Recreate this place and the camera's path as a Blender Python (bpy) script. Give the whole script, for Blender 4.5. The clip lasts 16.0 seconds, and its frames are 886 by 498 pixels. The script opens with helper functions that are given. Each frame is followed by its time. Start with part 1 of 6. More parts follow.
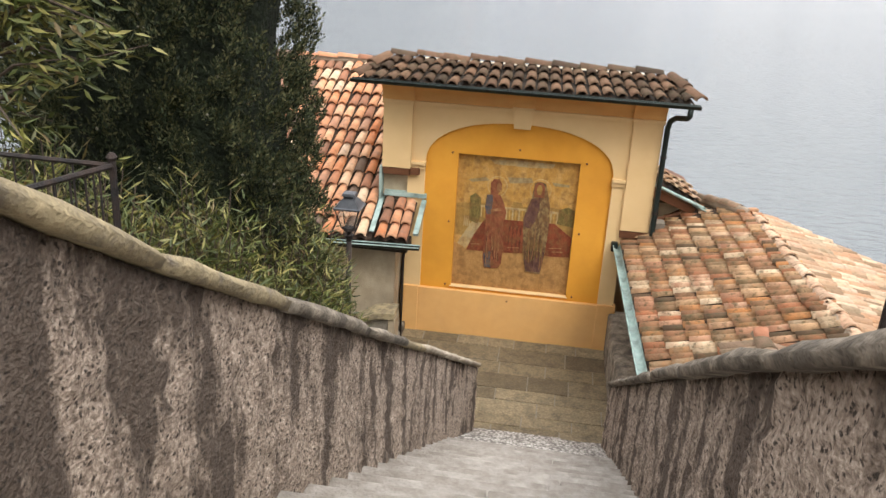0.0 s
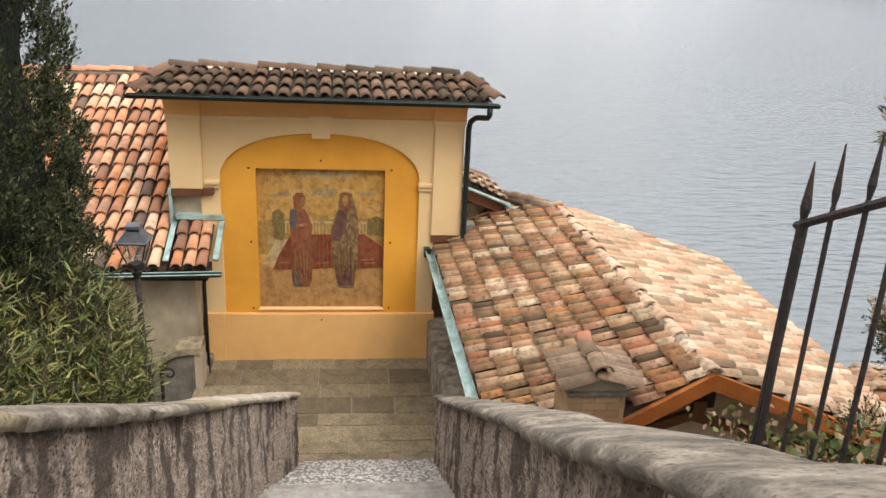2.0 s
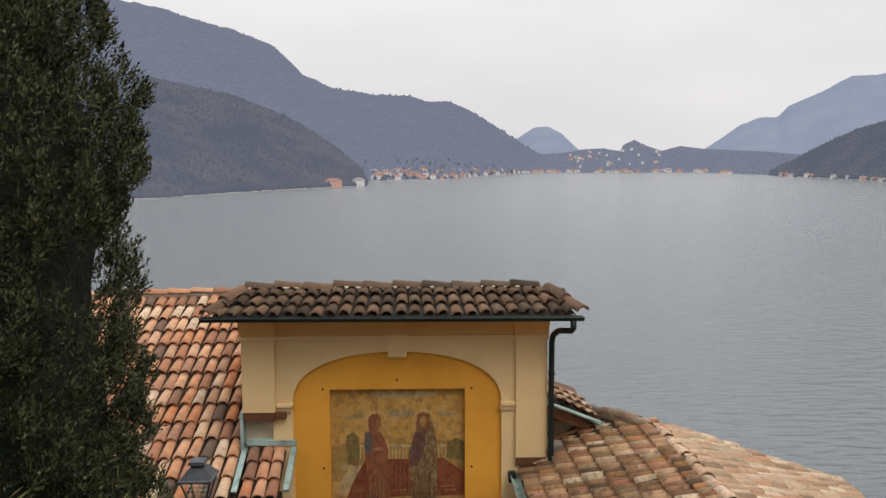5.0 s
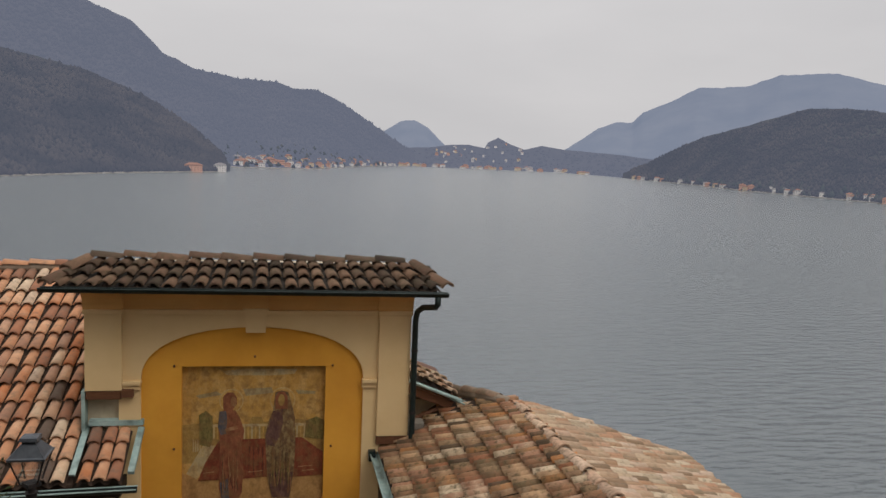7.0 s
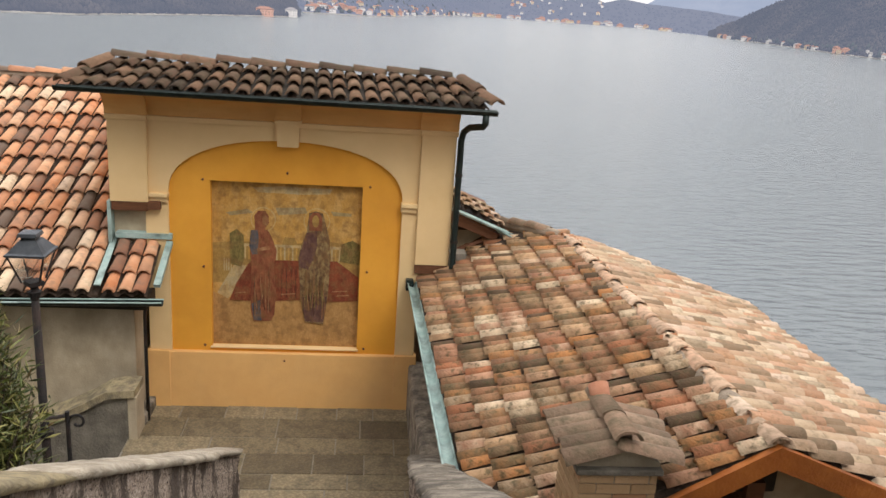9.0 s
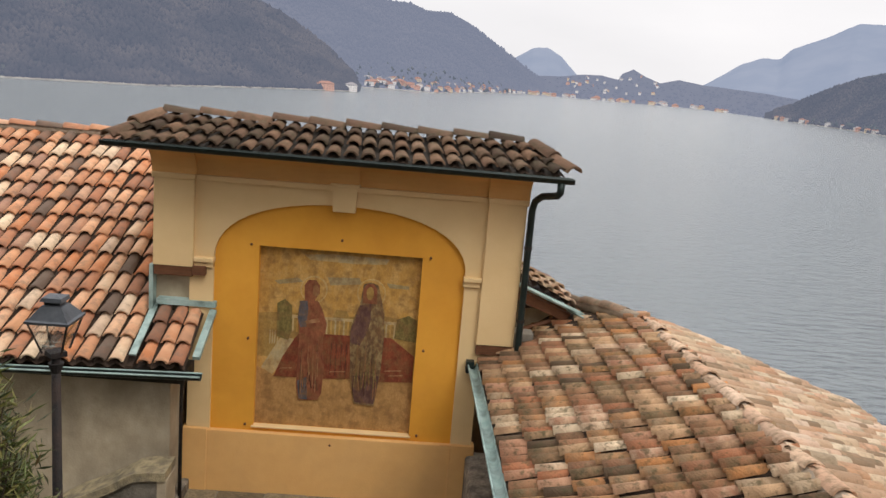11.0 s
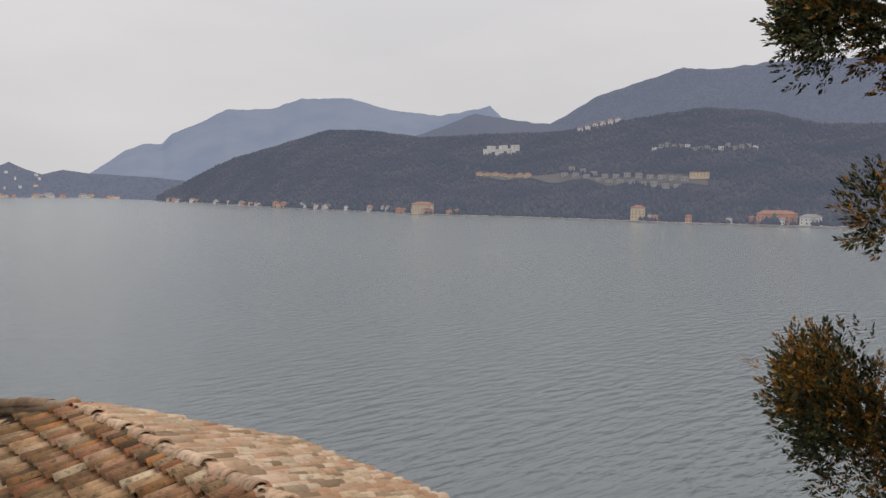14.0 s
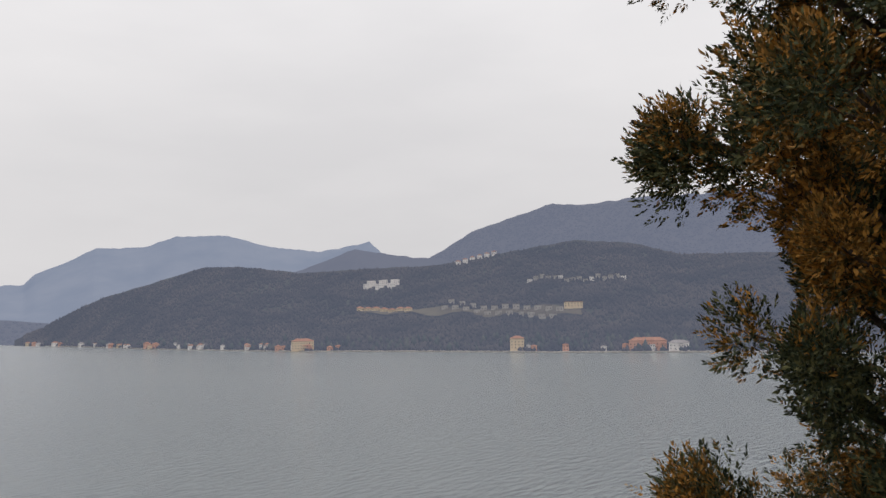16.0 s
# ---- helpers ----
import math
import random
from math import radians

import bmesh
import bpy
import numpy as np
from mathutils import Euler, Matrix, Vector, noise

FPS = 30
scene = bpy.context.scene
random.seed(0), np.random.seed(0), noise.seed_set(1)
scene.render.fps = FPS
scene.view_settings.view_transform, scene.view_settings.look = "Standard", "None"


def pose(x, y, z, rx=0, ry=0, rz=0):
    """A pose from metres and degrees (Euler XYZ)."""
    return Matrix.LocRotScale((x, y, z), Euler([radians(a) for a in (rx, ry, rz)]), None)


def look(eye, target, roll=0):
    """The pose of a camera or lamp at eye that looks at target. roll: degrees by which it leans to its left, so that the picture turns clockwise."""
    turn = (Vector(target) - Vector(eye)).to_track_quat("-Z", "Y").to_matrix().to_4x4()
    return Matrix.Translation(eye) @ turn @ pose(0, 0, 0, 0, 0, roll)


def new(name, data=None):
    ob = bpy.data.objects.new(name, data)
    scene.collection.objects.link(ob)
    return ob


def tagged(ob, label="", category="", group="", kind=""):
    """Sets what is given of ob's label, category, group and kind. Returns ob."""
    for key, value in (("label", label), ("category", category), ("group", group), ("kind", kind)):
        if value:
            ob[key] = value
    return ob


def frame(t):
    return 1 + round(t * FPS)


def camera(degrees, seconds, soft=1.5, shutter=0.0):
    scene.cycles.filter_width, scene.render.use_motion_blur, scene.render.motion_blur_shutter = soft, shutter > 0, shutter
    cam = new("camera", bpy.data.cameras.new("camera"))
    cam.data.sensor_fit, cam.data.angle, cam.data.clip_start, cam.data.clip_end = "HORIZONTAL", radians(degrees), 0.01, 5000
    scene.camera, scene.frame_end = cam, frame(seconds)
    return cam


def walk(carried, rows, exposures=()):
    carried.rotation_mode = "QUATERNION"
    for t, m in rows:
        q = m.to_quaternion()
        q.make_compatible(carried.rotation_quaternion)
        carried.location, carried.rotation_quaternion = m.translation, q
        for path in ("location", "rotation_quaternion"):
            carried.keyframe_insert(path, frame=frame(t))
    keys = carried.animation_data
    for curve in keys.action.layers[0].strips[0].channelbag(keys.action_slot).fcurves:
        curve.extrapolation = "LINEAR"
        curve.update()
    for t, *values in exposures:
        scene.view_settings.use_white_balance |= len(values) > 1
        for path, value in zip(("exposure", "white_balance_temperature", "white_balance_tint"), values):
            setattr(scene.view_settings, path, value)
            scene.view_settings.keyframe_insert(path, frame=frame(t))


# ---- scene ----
cam = camera(56.2, 16.0)
PATH = [
    (0, (0.498, -12.904, 6.355), (0.263, -11.045, 5.658), 3.3),
    (0.5, (0.505, -12.819, 6.338), (0.476, -10.957, 5.607), 2.2),
    (1, (0.545, -12.62, 6.342), (0.553, -10.749, 5.636), 3.4),
    (1.5, (0.525, -12.471, 6.324), (0.618, -10.642, 5.52), 4.6),
    (2, (0.502, -12.267, 6.347), (0.716, -10.397, 5.671), 2.6),
    (2.5, (0.53, -12.105, 6.34), (0.912, -10.252, 5.692), 2.9),
    (3, (0.556, -11.952, 6.384), (0.786, -10.025, 5.9), 1.9),
    (3.5, (0.539, -11.828, 6.419), (0.627, -9.873, 6.006), 0.1),
    (4, (0.505, -11.765, 6.414), (0.549, -9.796, 6.069), -0.0),
    (4.2, (0.487, -11.701, 6.412), (0.517, -9.726, 6.098), -0.3),
    (6.3, (0.52, -11.546, 6.296), (0.562, -9.551, 6.164), -0.2),
    (6.5, (0.575, -11.391, 6.224), (0.815, -9.411, 6.074), 1.2),
    (7, (0.485, -11.445, 6.144), (0.841, -9.49, 5.923), 2.3),
    (7.5, (0.587, -11.245, 5.994), (0.673, -9.279, 5.636), 4.5),
    (8, (0.717, -10.715, 5.857), (1.094, -8.804, 5.403), 4.7),
    (8.3, (0.686, -10.780, 5.840), (1.137, -8.885, 5.385), 5.4),
    (8.5, (0.661, -10.833, 5.792), (1.076, -8.936, 5.314), 4.5),
    (8.7, (0.730, -10.794, 5.697), (1.078, -8.878, 5.242), 5.2),
    (9, (0.928, -10.599, 5.537), (1.134, -8.693, 4.969), 4.0),
    (9.2, (0.879, -10.510, 5.537), (1.149, -8.610, 4.974), 4.9),
    (9.5, (0.739, -10.36, 5.542), (1.108, -8.446, 5.097), 3.3),
    (9.7, (0.764, -10.263, 5.635), (1.058, -8.347, 5.142), 3.0),
    (11.8, (0.831, -9.262, 5.06), (0.892, -7.293, 4.71), 5.0),
    (12, (0.825, -9.178, 5.022), (1.183, -7.239, 4.69), 5.0),
    (12.5, (0.82, -9.156, 4.979), (1.554, -7.316, 4.702), 1.9),
    (13, (0.935, -9.042, 4.977), (1.899, -7.311, 4.705), 3.2),
    (13.5, (0.91, -9.14, 4.98), (2.115, -7.566, 4.715), 2.0),
    (14, (0.92, -9.13, 4.98), (2.238, -7.633, 4.835), 0.4),
    (14.5, (0.93, -9.12, 4.98), (2.423, -7.791, 5.025), 0.0),
    (15, (0.93, -9.12, 4.98), (2.546, -7.947, 5.099), 0.1),
    (15.5, (0.93, -9.12, 4.98), (2.548, -7.954, 5.131), -0.7),
    (16, (0.93, -9.12, 4.98), (2.447, -7.829, 5.156), -1.1),
]
EXPOSURES = [(0, 0.6), (1.5, 0.56), (2.5, 0.36), (3, 0.08), (3.5, 0.12), (4.2, -0.12), (6.5, -0.45), (7, -0.68), (7.5, -0.62), (8, -0.15), (8.5, -0.1), (9, 0.2), (9.7, 0.27), (12, -0.33), (12.5, -0.42), (13, -0.5), (13.5, -0.52), (14.5, -0.58), (15.2, -0.55), (16, -0.47)]
walk(cam, [(t, look(eye, target, roll)) for t, eye, target, roll in PATH], EXPOSURES)

# ---------------- world and light ----------------
world = bpy.data.worlds.new("overcast_sky")
scene.world = world
world.use_nodes = True
wn, wl = world.node_tree.nodes, world.node_tree.links
wn.clear()
sky = wn.new("ShaderNodeTexSky")
sky.sky_type = "NISHITA"
sky.sun_disc = False
sky.sun_elevation = radians(52)
sky.sun_rotation = radians(145)
sky.air_density, sky.dust_density, sky.ozone_density = 1.0, 6.0, 1.0
grey = wn.new("ShaderNodeHueSaturation")
grey.inputs["Saturation"].default_value = 0.25
wl.new(sky.outputs["Color"], grey.inputs["Color"])
coord = wn.new("ShaderNodeTexCoord")
stretch = wn.new("ShaderNodeMapping")
stretch.inputs["Scale"].default_value = (1.0, 1.0, 3.5)
cloud = wn.new("ShaderNodeTexNoise")
cloud.inputs["Scale"].default_value, cloud.inputs["Detail"].default_value = 2.2, 6
wl.new(coord.outputs["Generated"], stretch.inputs["Vector"])
wl.new(stretch.outputs["Vector"], cloud.inputs["Vector"])
ramp = wn.new("ShaderNodeValToRGB")
ramp.color_ramp.elements[0].position, ramp.color_ramp.elements[0].color = 0.3, (11.6, 11.4, 11.6, 1)
ramp.color_ramp.elements[1].position, ramp.color_ramp.elements[1].color = 0.72, (13.4, 13.1, 13.2, 1)
wl.new(cloud.outputs["Fac"], ramp.inputs["Fac"])
veil = wn.new("ShaderNodeMix")
veil.data_type = "RGBA"
veil.inputs[0].default_value = 0.93
wl.new(grey.outputs["Color"], veil.inputs[6])
wl.new(ramp.outputs["Color"], veil.inputs[7])
# an overcast sky is about three times brighter overhead than at the horizon
height = wn.new("ShaderNodeSeparateXYZ")
wl.new(coord.outputs["Generated"], height.inputs[0])
lift = wn.new("ShaderNodeMapRange")
lift.inputs["From Min"].default_value, lift.inputs["From Max"].default_value = 0.0, 1.0
lift.inputs["To Min"].default_value, lift.inputs["To Max"].default_value = 0.94, 2.2
cube = wn.new("ShaderNodeMath")
cube.operation, cube.inputs[1].default_value, cube.use_clamp = "POWER", 1.7, True
wl.new(height.outputs["Z"], cube.inputs[0])
wl.new(cube.outputs[0], lift.inputs["Value"])
overhead = wn.new("ShaderNodeVectorMath")
overhead.operation = "SCALE"
wl.new(veil.outputs[2], overhead.inputs[0])
wl.new(lift.outputs["Result"], overhead.inputs["Scale"])
back = wn.new("ShaderNodeBackground")
back.inputs["Strength"].default_value = 0.085
wl.new(overhead.outputs["Vector"], back.inputs["Color"])
wout = wn.new("ShaderNodeOutputWorld")
wl.new(back.outputs["Background"], wout.inputs["Surface"])

sun_data = bpy.data.lights.new("sun", "SUN")
sun_data.energy, sun_data.angle, sun_data.color = 1.3, radians(25), (1.0, 0.96, 0.9)
sun_lamp = new("sun", sun_data)
sun_lamp.matrix_world = look((18, -26, 41), (0, 0, 0))


# ---------------- materials ----------------
def material(name, colours, scale=4.0, rough=0.8, bump=0.3, bump_scale=30.0, metal=0.0, stain=None, stain_scale=1.0,
             stain_amount=0.5, random_from="", detail=8.0, stretch=(1, 1, 1), glow=None, distance=0.02, spec=0.3, streak=(1, 1, 1), speck=None, speck_scale=60.0, stain_from=0.44, stain_to=0.68, speck_amount=0.9, speck_from=0.10, speck_to=0.75, pits=False):
    """Noise-mixed colours at one scale, stains at another, and fine relief. random_from: 'object' or 'island' picks the colour."""
    m = bpy.data.materials.new(name)
    m.use_nodes = True
    n, l = m.node_tree.nodes, m.node_tree.links
    b = n["Principled BSDF"]
    b.inputs["Roughness"].default_value, b.inputs["Metallic"].default_value = rough, metal
    b.inputs["Specular IOR Level"].default_value = spec
    tc = n.new("ShaderNodeTexCoord")
    mp = n.new("ShaderNodeMapping")
    mp.inputs["Scale"].default_value = stretch
    if random_from:
        l.new(tc.outputs["Object"], mp.inputs["Vector"])
    else:
        geo0 = n.new("ShaderNodeNewGeometry")
        l.new(geo0.outputs["Position"], mp.inputs["Vector"])
    vec = mp.outputs["Vector"]
    nz = n.new("ShaderNodeTexNoise")
    nz.inputs["Scale"].default_value, nz.inputs["Detail"].default_value, nz.inputs["Roughness"].default_value = scale, detail, 0.65
    l.new(vec, nz.inputs["Vector"])
    cr = n.new("ShaderNodeValToRGB")
    if random_from:
        if random_from == "object":
            rnd = n.new("ShaderNodeObjectInfo").outputs["Random"]
        else:
            rnd = n.new("ShaderNodeNewGeometry").outputs["Random Per Island"]
        mix = n.new("ShaderNodeMath")
        mix.operation = "MULTIPLY_ADD"
        mix.inputs[1].default_value = 0.13
        l.new(nz.outputs["Fac"], mix.inputs[0])
        sc = n.new("ShaderNodeMath")
        sc.operation = "MULTIPLY_ADD"
        sc.inputs[1].default_value, sc.inputs[2].default_value = 0.98, -0.1
        l.new(rnd, sc.inputs[0])
        l.new(sc.outputs[0], mix.inputs[2])
        l.new(mix.outputs[0], cr.inputs["Fac"])
        cr.color_ramp.interpolation = "LINEAR"
        lo, hi = 0.0, 1.0
    else:
        l.new(nz.outputs["Fac"], cr.inputs["Fac"])
        lo, hi = 0.3, 0.72
    els = cr.color_ramp.elements
    while len(els) < len(colours):
        els.new(0.5)
    for k, c in enumerate(colours):
        els[k].position = lo + (hi - lo) * k / max(1, len(colours) - 1)
        els[k].color = (*c, 1)
    col = cr.outputs["Color"]
    if stain:
        n2 = n.new("ShaderNodeTexNoise")
        n2.inputs["Scale"].default_value, n2.inputs["Detail"].default_value, n2.inputs["Roughness"].default_value = stain_scale, 6, 0.6
        geo = n.new("ShaderNodeNewGeometry")
        mp2 = n.new("ShaderNodeMapping")
        mp2.inputs["Scale"].default_value = streak
        l.new(geo.outputs["Position"], mp2.inputs["Vector"])
        l.new(mp2.outputs["Vector"], n2.inputs["Vector"])
        r2 = n.new("ShaderNodeValToRGB")
        r2.color_ramp.elements[0].position, r2.color_ramp.elements[0].color = stain_from, (0, 0, 0, 1)
        r2.color_ramp.elements[1].position, r2.color_ramp.elements[1].color = stain_to, (stain_amount,) * 3 + (1,)
        l.new(n2.outputs["Fac"], r2.inputs["Fac"])
        mx = n.new("ShaderNodeMix")
        mx.data_type = "RGBA"
        l.new(r2.outputs["Color"], mx.inputs[0])
        l.new(col, mx.inputs[6])
        mx.inputs[7].default_value = (*stain, 1)
        col = mx.outputs[2]
    if speck:
        n4 = n.new("ShaderNodeTexVoronoi")
        n4.inputs["Scale"].default_value = speck_scale
        l.new(vec, n4.inputs["Vector"])
        r4 = n.new("ShaderNodeValToRGB")
        r4.color_ramp.elements[0].position, r4.color_ramp.elements[0].color = speck_from, (0, 0, 0, 1)
        r4.color_ramp.elements[1].position, r4.color_ramp.elements[1].color = speck_to, (speck_amount,) * 3 + (1,)
        if pits:
            r4.color_ramp.elements[0].color, r4.color_ramp.elements[1].color = (speck_amount,) * 3 + (1,), (0, 0, 0, 1)
            warp = n.new("ShaderNodeVectorMath")
            warp.operation = "MULTIPLY_ADD"
            warp.inputs[1].default_value = (0.05, 0.05, 0.05)
            l.new(nz.outputs["Color"], warp.inputs[0])
            l.new(vec, warp.inputs[2])
            l.new(warp.outputs["Vector"], n4.inputs["Vector"])
        l.new(n4.outputs["Distance"], r4.inputs["Fac"])
        mx4 = n.new("ShaderNodeMix")
        mx4.data_type = "RGBA"
        l.new(r4.outputs["Color"], mx4.inputs[0])
        l.new(col, mx4.inputs[6])
        mx4.inputs[7].default_value = (*speck, 1)
        col = mx4.outputs[2]
    l.new(col, b.inputs["Base Color"])
    if bump:
        n3 = n.new("ShaderNodeTexNoise")
        n3.inputs["Scale"].default_value, n3.inputs["Detail"].default_value = bump_scale, 6
        l.new(vec, n3.inputs["Vector"])
        bp = n.new("ShaderNodeBump")
        bp.inputs["Strength"].default_value, bp.inputs["Distance"].default_value = bump, distance
        l.new(n3.outputs["Fac"], bp.inputs["Height"])
        l.new(bp.outputs["Normal"], b.inputs["Normal"])
    # one even emitted tint, used to lay haze over distant surfaces
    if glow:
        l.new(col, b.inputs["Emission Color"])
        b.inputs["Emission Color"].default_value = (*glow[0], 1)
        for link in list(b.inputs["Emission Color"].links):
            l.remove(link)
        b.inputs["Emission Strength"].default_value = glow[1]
    return m


APRICOT = material("apricot_plaster", [(0.640, 0.354, 0.123), (0.718, 0.419, 0.156)], 1.6, 0.85, 0.15, 60, stain=(0.50, 0.30, 0.13), stain_scale=1.2, stain_amount=0.35)
CREAM = material("cream_plaster", [(0.660, 0.461, 0.225), (0.720, 0.519, 0.267)], 1.5, 0.85, 0.15, 60, stain=(0.6, 0.42, 0.22), stain_scale=1.1, stain_amount=0.3)
OCHRE = material("ochre_plaster", [(0.64, 0.285, 0.03), (0.74, 0.355, 0.045)], 1.3, 0.85, 0.12, 70, stain=(0.5, 0.22, 0.03), stain_scale=0.9, stain_amount=0.4)
WALL = material("rough_render", [(0.086, 0.065, 0.050), (0.289, 0.225, 0.176), (0.453, 0.367, 0.296), (0.656, 0.558, 0.464)], 38, 0.95, 0.9, 70, stretch=(1, 1, 1.1), stain=(0.06, 0.044, 0.034), stain_scale=4.6, stain_amount=0.84, stain_from=0.48, stain_to=0.57, streak=(1, 1, 0.26), speck=(0.045, 0.035, 0.028), speck_scale=38.0, speck_amount=0.95, speck_from=0.20, speck_to=0.36, pits=True, distance=0.025)
COPING = material("coping_stone", [(0.121, 0.101, 0.077), (0.243, 0.207, 0.162), (0.372, 0.324, 0.259)], 9, 0.9, 1.0, 42, stain=(0.075, 0.064, 0.05), stain_scale=5, stain_amount=0.8, stain_from=0.46, stain_to=0.60, speck=(0.05, 0.042, 0.034), speck_scale=48.0, speck_amount=0.55, speck_from=0.20, speck_to=0.38, pits=True, distance=0.015)
COPING_PALE = material("pale_coping_stone", [(0.245, 0.203, 0.149), (0.418, 0.359, 0.278), (0.533, 0.473, 0.381)], 9, 0.9, 1.0, 42, stain=(0.16, 0.14, 0.11), stain_scale=6, stain_amount=0.5, distance=0.018)
COPING_LICHEN = material("lichened_coping_stone", [(0.15, 0.125, 0.095), (0.33, 0.27, 0.16), (0.46, 0.37, 0.22)], 9, 0.9, 1.0, 42, stain=(0.085, 0.072, 0.055), stain_scale=5, stain_amount=0.7, distance=0.018)
PEBBLE = material("pebbled_step", [(0.312, 0.286, 0.257), (0.481, 0.448, 0.410), (0.780, 0.741, 0.689)], 16, 0.85, 1.0, 45, stain=(0.34, 0.31, 0.27), stain_scale=2, stain_amount=0.4, speck=(0.11, 0.10, 0.088), speck_scale=26.0, speck_amount=0.85, speck_from=0.30, speck_to=0.72, distance=0.02)
SLAB = material("floor_slab", [(0.132, 0.101, 0.059), (0.217, 0.168, 0.097), (0.310, 0.246, 0.149), (0.179, 0.140, 0.083)], 7, 0.7, 0.9, 26, stain=(0.05, 0.041, 0.028), stain_scale=4.5, stain_amount=0.5, stain_from=0.47, stain_to=0.66, random_from="object", spec=0.3, speck=(0.06, 0.048, 0.033), speck_scale=30.0, speck_amount=0.5)
JOINT = material("mortar_joint", [(0.17, 0.15, 0.115), (0.27, 0.24, 0.19)], 20, 0.95, 0.5, 60)
GREYWALL = material("weathered_plaster", [(0.340, 0.275, 0.187), (0.450, 0.370, 0.255), (0.540, 0.456, 0.332)], 2.2, 0.9, 0.3, 40, stain=(0.20, 0.165, 0.12), stain_scale=1.2, stain_amount=0.7, streak=(1, 1, 0.5))
DARKWALL = material("mossy_plaster", [(0.13, 0.115, 0.09), (0.24, 0.21, 0.17)], 6, 0.95, 0.8, 35, stain=(0.06, 0.055, 0.04), stain_scale=2, stain_amount=0.6)
IRON = material("wrought_iron", [(0.012, 0.011, 0.011), (0.026, 0.022, 0.021)], 12, 0.7, 0.4, 60, stain=(0.07, 0.035, 0.02), stain_scale=6, stain_amount=0.4)
GUTTER = material("dark_copper_gutter", [(0.010, 0.014, 0.013), (0.022, 0.034, 0.03)], 8, 0.4, 0.2, 40, metal=0.3)
VERDIGRIS = material("verdigris_copper", [(0.25, 0.36, 0.33), (0.40, 0.49, 0.455)], 7, 0.6, 0.2, 40, stain=(0.09, 0.12, 0.105), stain_scale=4, stain_amount=0.75)
WOOD = material("brown_board", [(0.09, 0.035, 0.015), (0.16, 0.065, 0.028)], 9, 0.6, 0.3, 60, stretch=(1, 1, 6))
FASCIA = material("orange_stained_board", [(0.30, 0.085, 0.018), (0.42, 0.14, 0.03)], 7, 0.5, 0.3, 50, stain=(0.16, 0.05, 0.015), stain_scale=2, stain_amount=0.5)
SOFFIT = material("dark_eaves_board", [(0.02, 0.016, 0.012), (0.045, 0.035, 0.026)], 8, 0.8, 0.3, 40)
# bed under the tiles, its colour darkened to put shade into the gaps
SHADED_DECK = material("shaded_tile_bed", [(0.028, 0.019, 0.013), (0.075, 0.048, 0.033)], 14, 0.95, 0.8, 40)
LEFT_CLAYS = [(0.140, 0.096, 0.070), (0.389, 0.170, 0.092), (0.594, 0.306, 0.161), (0.324, 0.176, 0.118), (0.670, 0.408, 0.247), (0.508, 0.193, 0.080), (0.713, 0.543, 0.365), (0.432, 0.295, 0.215)]
RIGHT_CLAYS = [(0.121, 0.078, 0.044), (0.372, 0.190, 0.099), (0.195, 0.128, 0.067), (0.558, 0.353, 0.193), (0.242, 0.137, 0.077), (0.428, 0.167, 0.079), (0.177, 0.124, 0.063), (0.521, 0.225, 0.079), (0.316, 0.203, 0.111), (0.707, 0.548, 0.364), (0.391, 0.194, 0.111), (0.521, 0.292, 0.174), (0.279, 0.190, 0.099)]
PALE_CLAYS = [(0.22, 0.145, 0.085), (0.40, 0.255, 0.155), (0.50, 0.37, 0.24), (0.34, 0.185, 0.105), (0.58, 0.46, 0.32), (0.27, 0.195, 0.12), (0.47, 0.26, 0.15), (0.55, 0.41, 0.30), (0.38, 0.25, 0.15), (0.44, 0.21, 0.10)]
OLD_CLAYS = [(0.055, 0.036, 0.025), (0.13, 0.075, 0.048), (0.20, 0.115, 0.07), (0.09, 0.06, 0.04), (0.24, 0.15, 0.095)]
TILE_LEFT = material("rosy_clay_tile", LEFT_CLAYS, 9, 0.85, 0.4, 45, stain=(0.16, 0.13, 0.10), stain_scale=9, stain_amount=0.5, stain_from=0.5, random_from="object")
TILE_RIGHT = material("sunworn_clay_tile", RIGHT_CLAYS, 9, 0.88, 0.5, 45, stain=(0.085, 0.075, 0.035), stain_scale=16, stain_amount=0.72, stain_from=0.52, stain_to=0.66, random_from="object")
TILE_RIGHT_REST = material("sunworn_clay_tile_rest", RIGHT_CLAYS, 9, 0.88, 0.5, 45, stain=(0.085, 0.075, 0.035), stain_scale=16, stain_amount=0.45, stain_from=0.52, stain_to=0.66, random_from="island")
TILE_PALE = material("pale_clay_tile", PALE_CLAYS, 9, 0.88, 0.5, 45, stain=(0.12, 0.10, 0.055), stain_scale=16, stain_amount=0.5, stain_from=0.52, stain_to=0.68, random_from="object")
TILE_PALE_REST = material("pale_clay_tile_rest", PALE_CLAYS, 9, 0.88, 0.5, 45, stain=(0.12, 0.10, 0.055), stain_scale=16, stain_amount=0.5, stain_from=0.52, stain_to=0.68, random_from="island")
TILE_LEFT_REST = material("rosy_clay_tile_rest", LEFT_CLAYS, 9, 0.85, 0.4, 45, stain=(0.16, 0.13, 0.10), stain_scale=9, stain_amount=0.55, random_from="island")
TILE_OLD = material("old_dark_tile", OLD_CLAYS, 9, 0.9, 0.5, 45, stain=(0.06, 0.06, 0.03), stain_scale=12, stain_amount=0.5, random_from="object")
MORTAR = material("ridge_mortar", [(0.24, 0.185, 0.135), (0.36, 0.29, 0.215)], 10, 0.95, 0.8, 40)
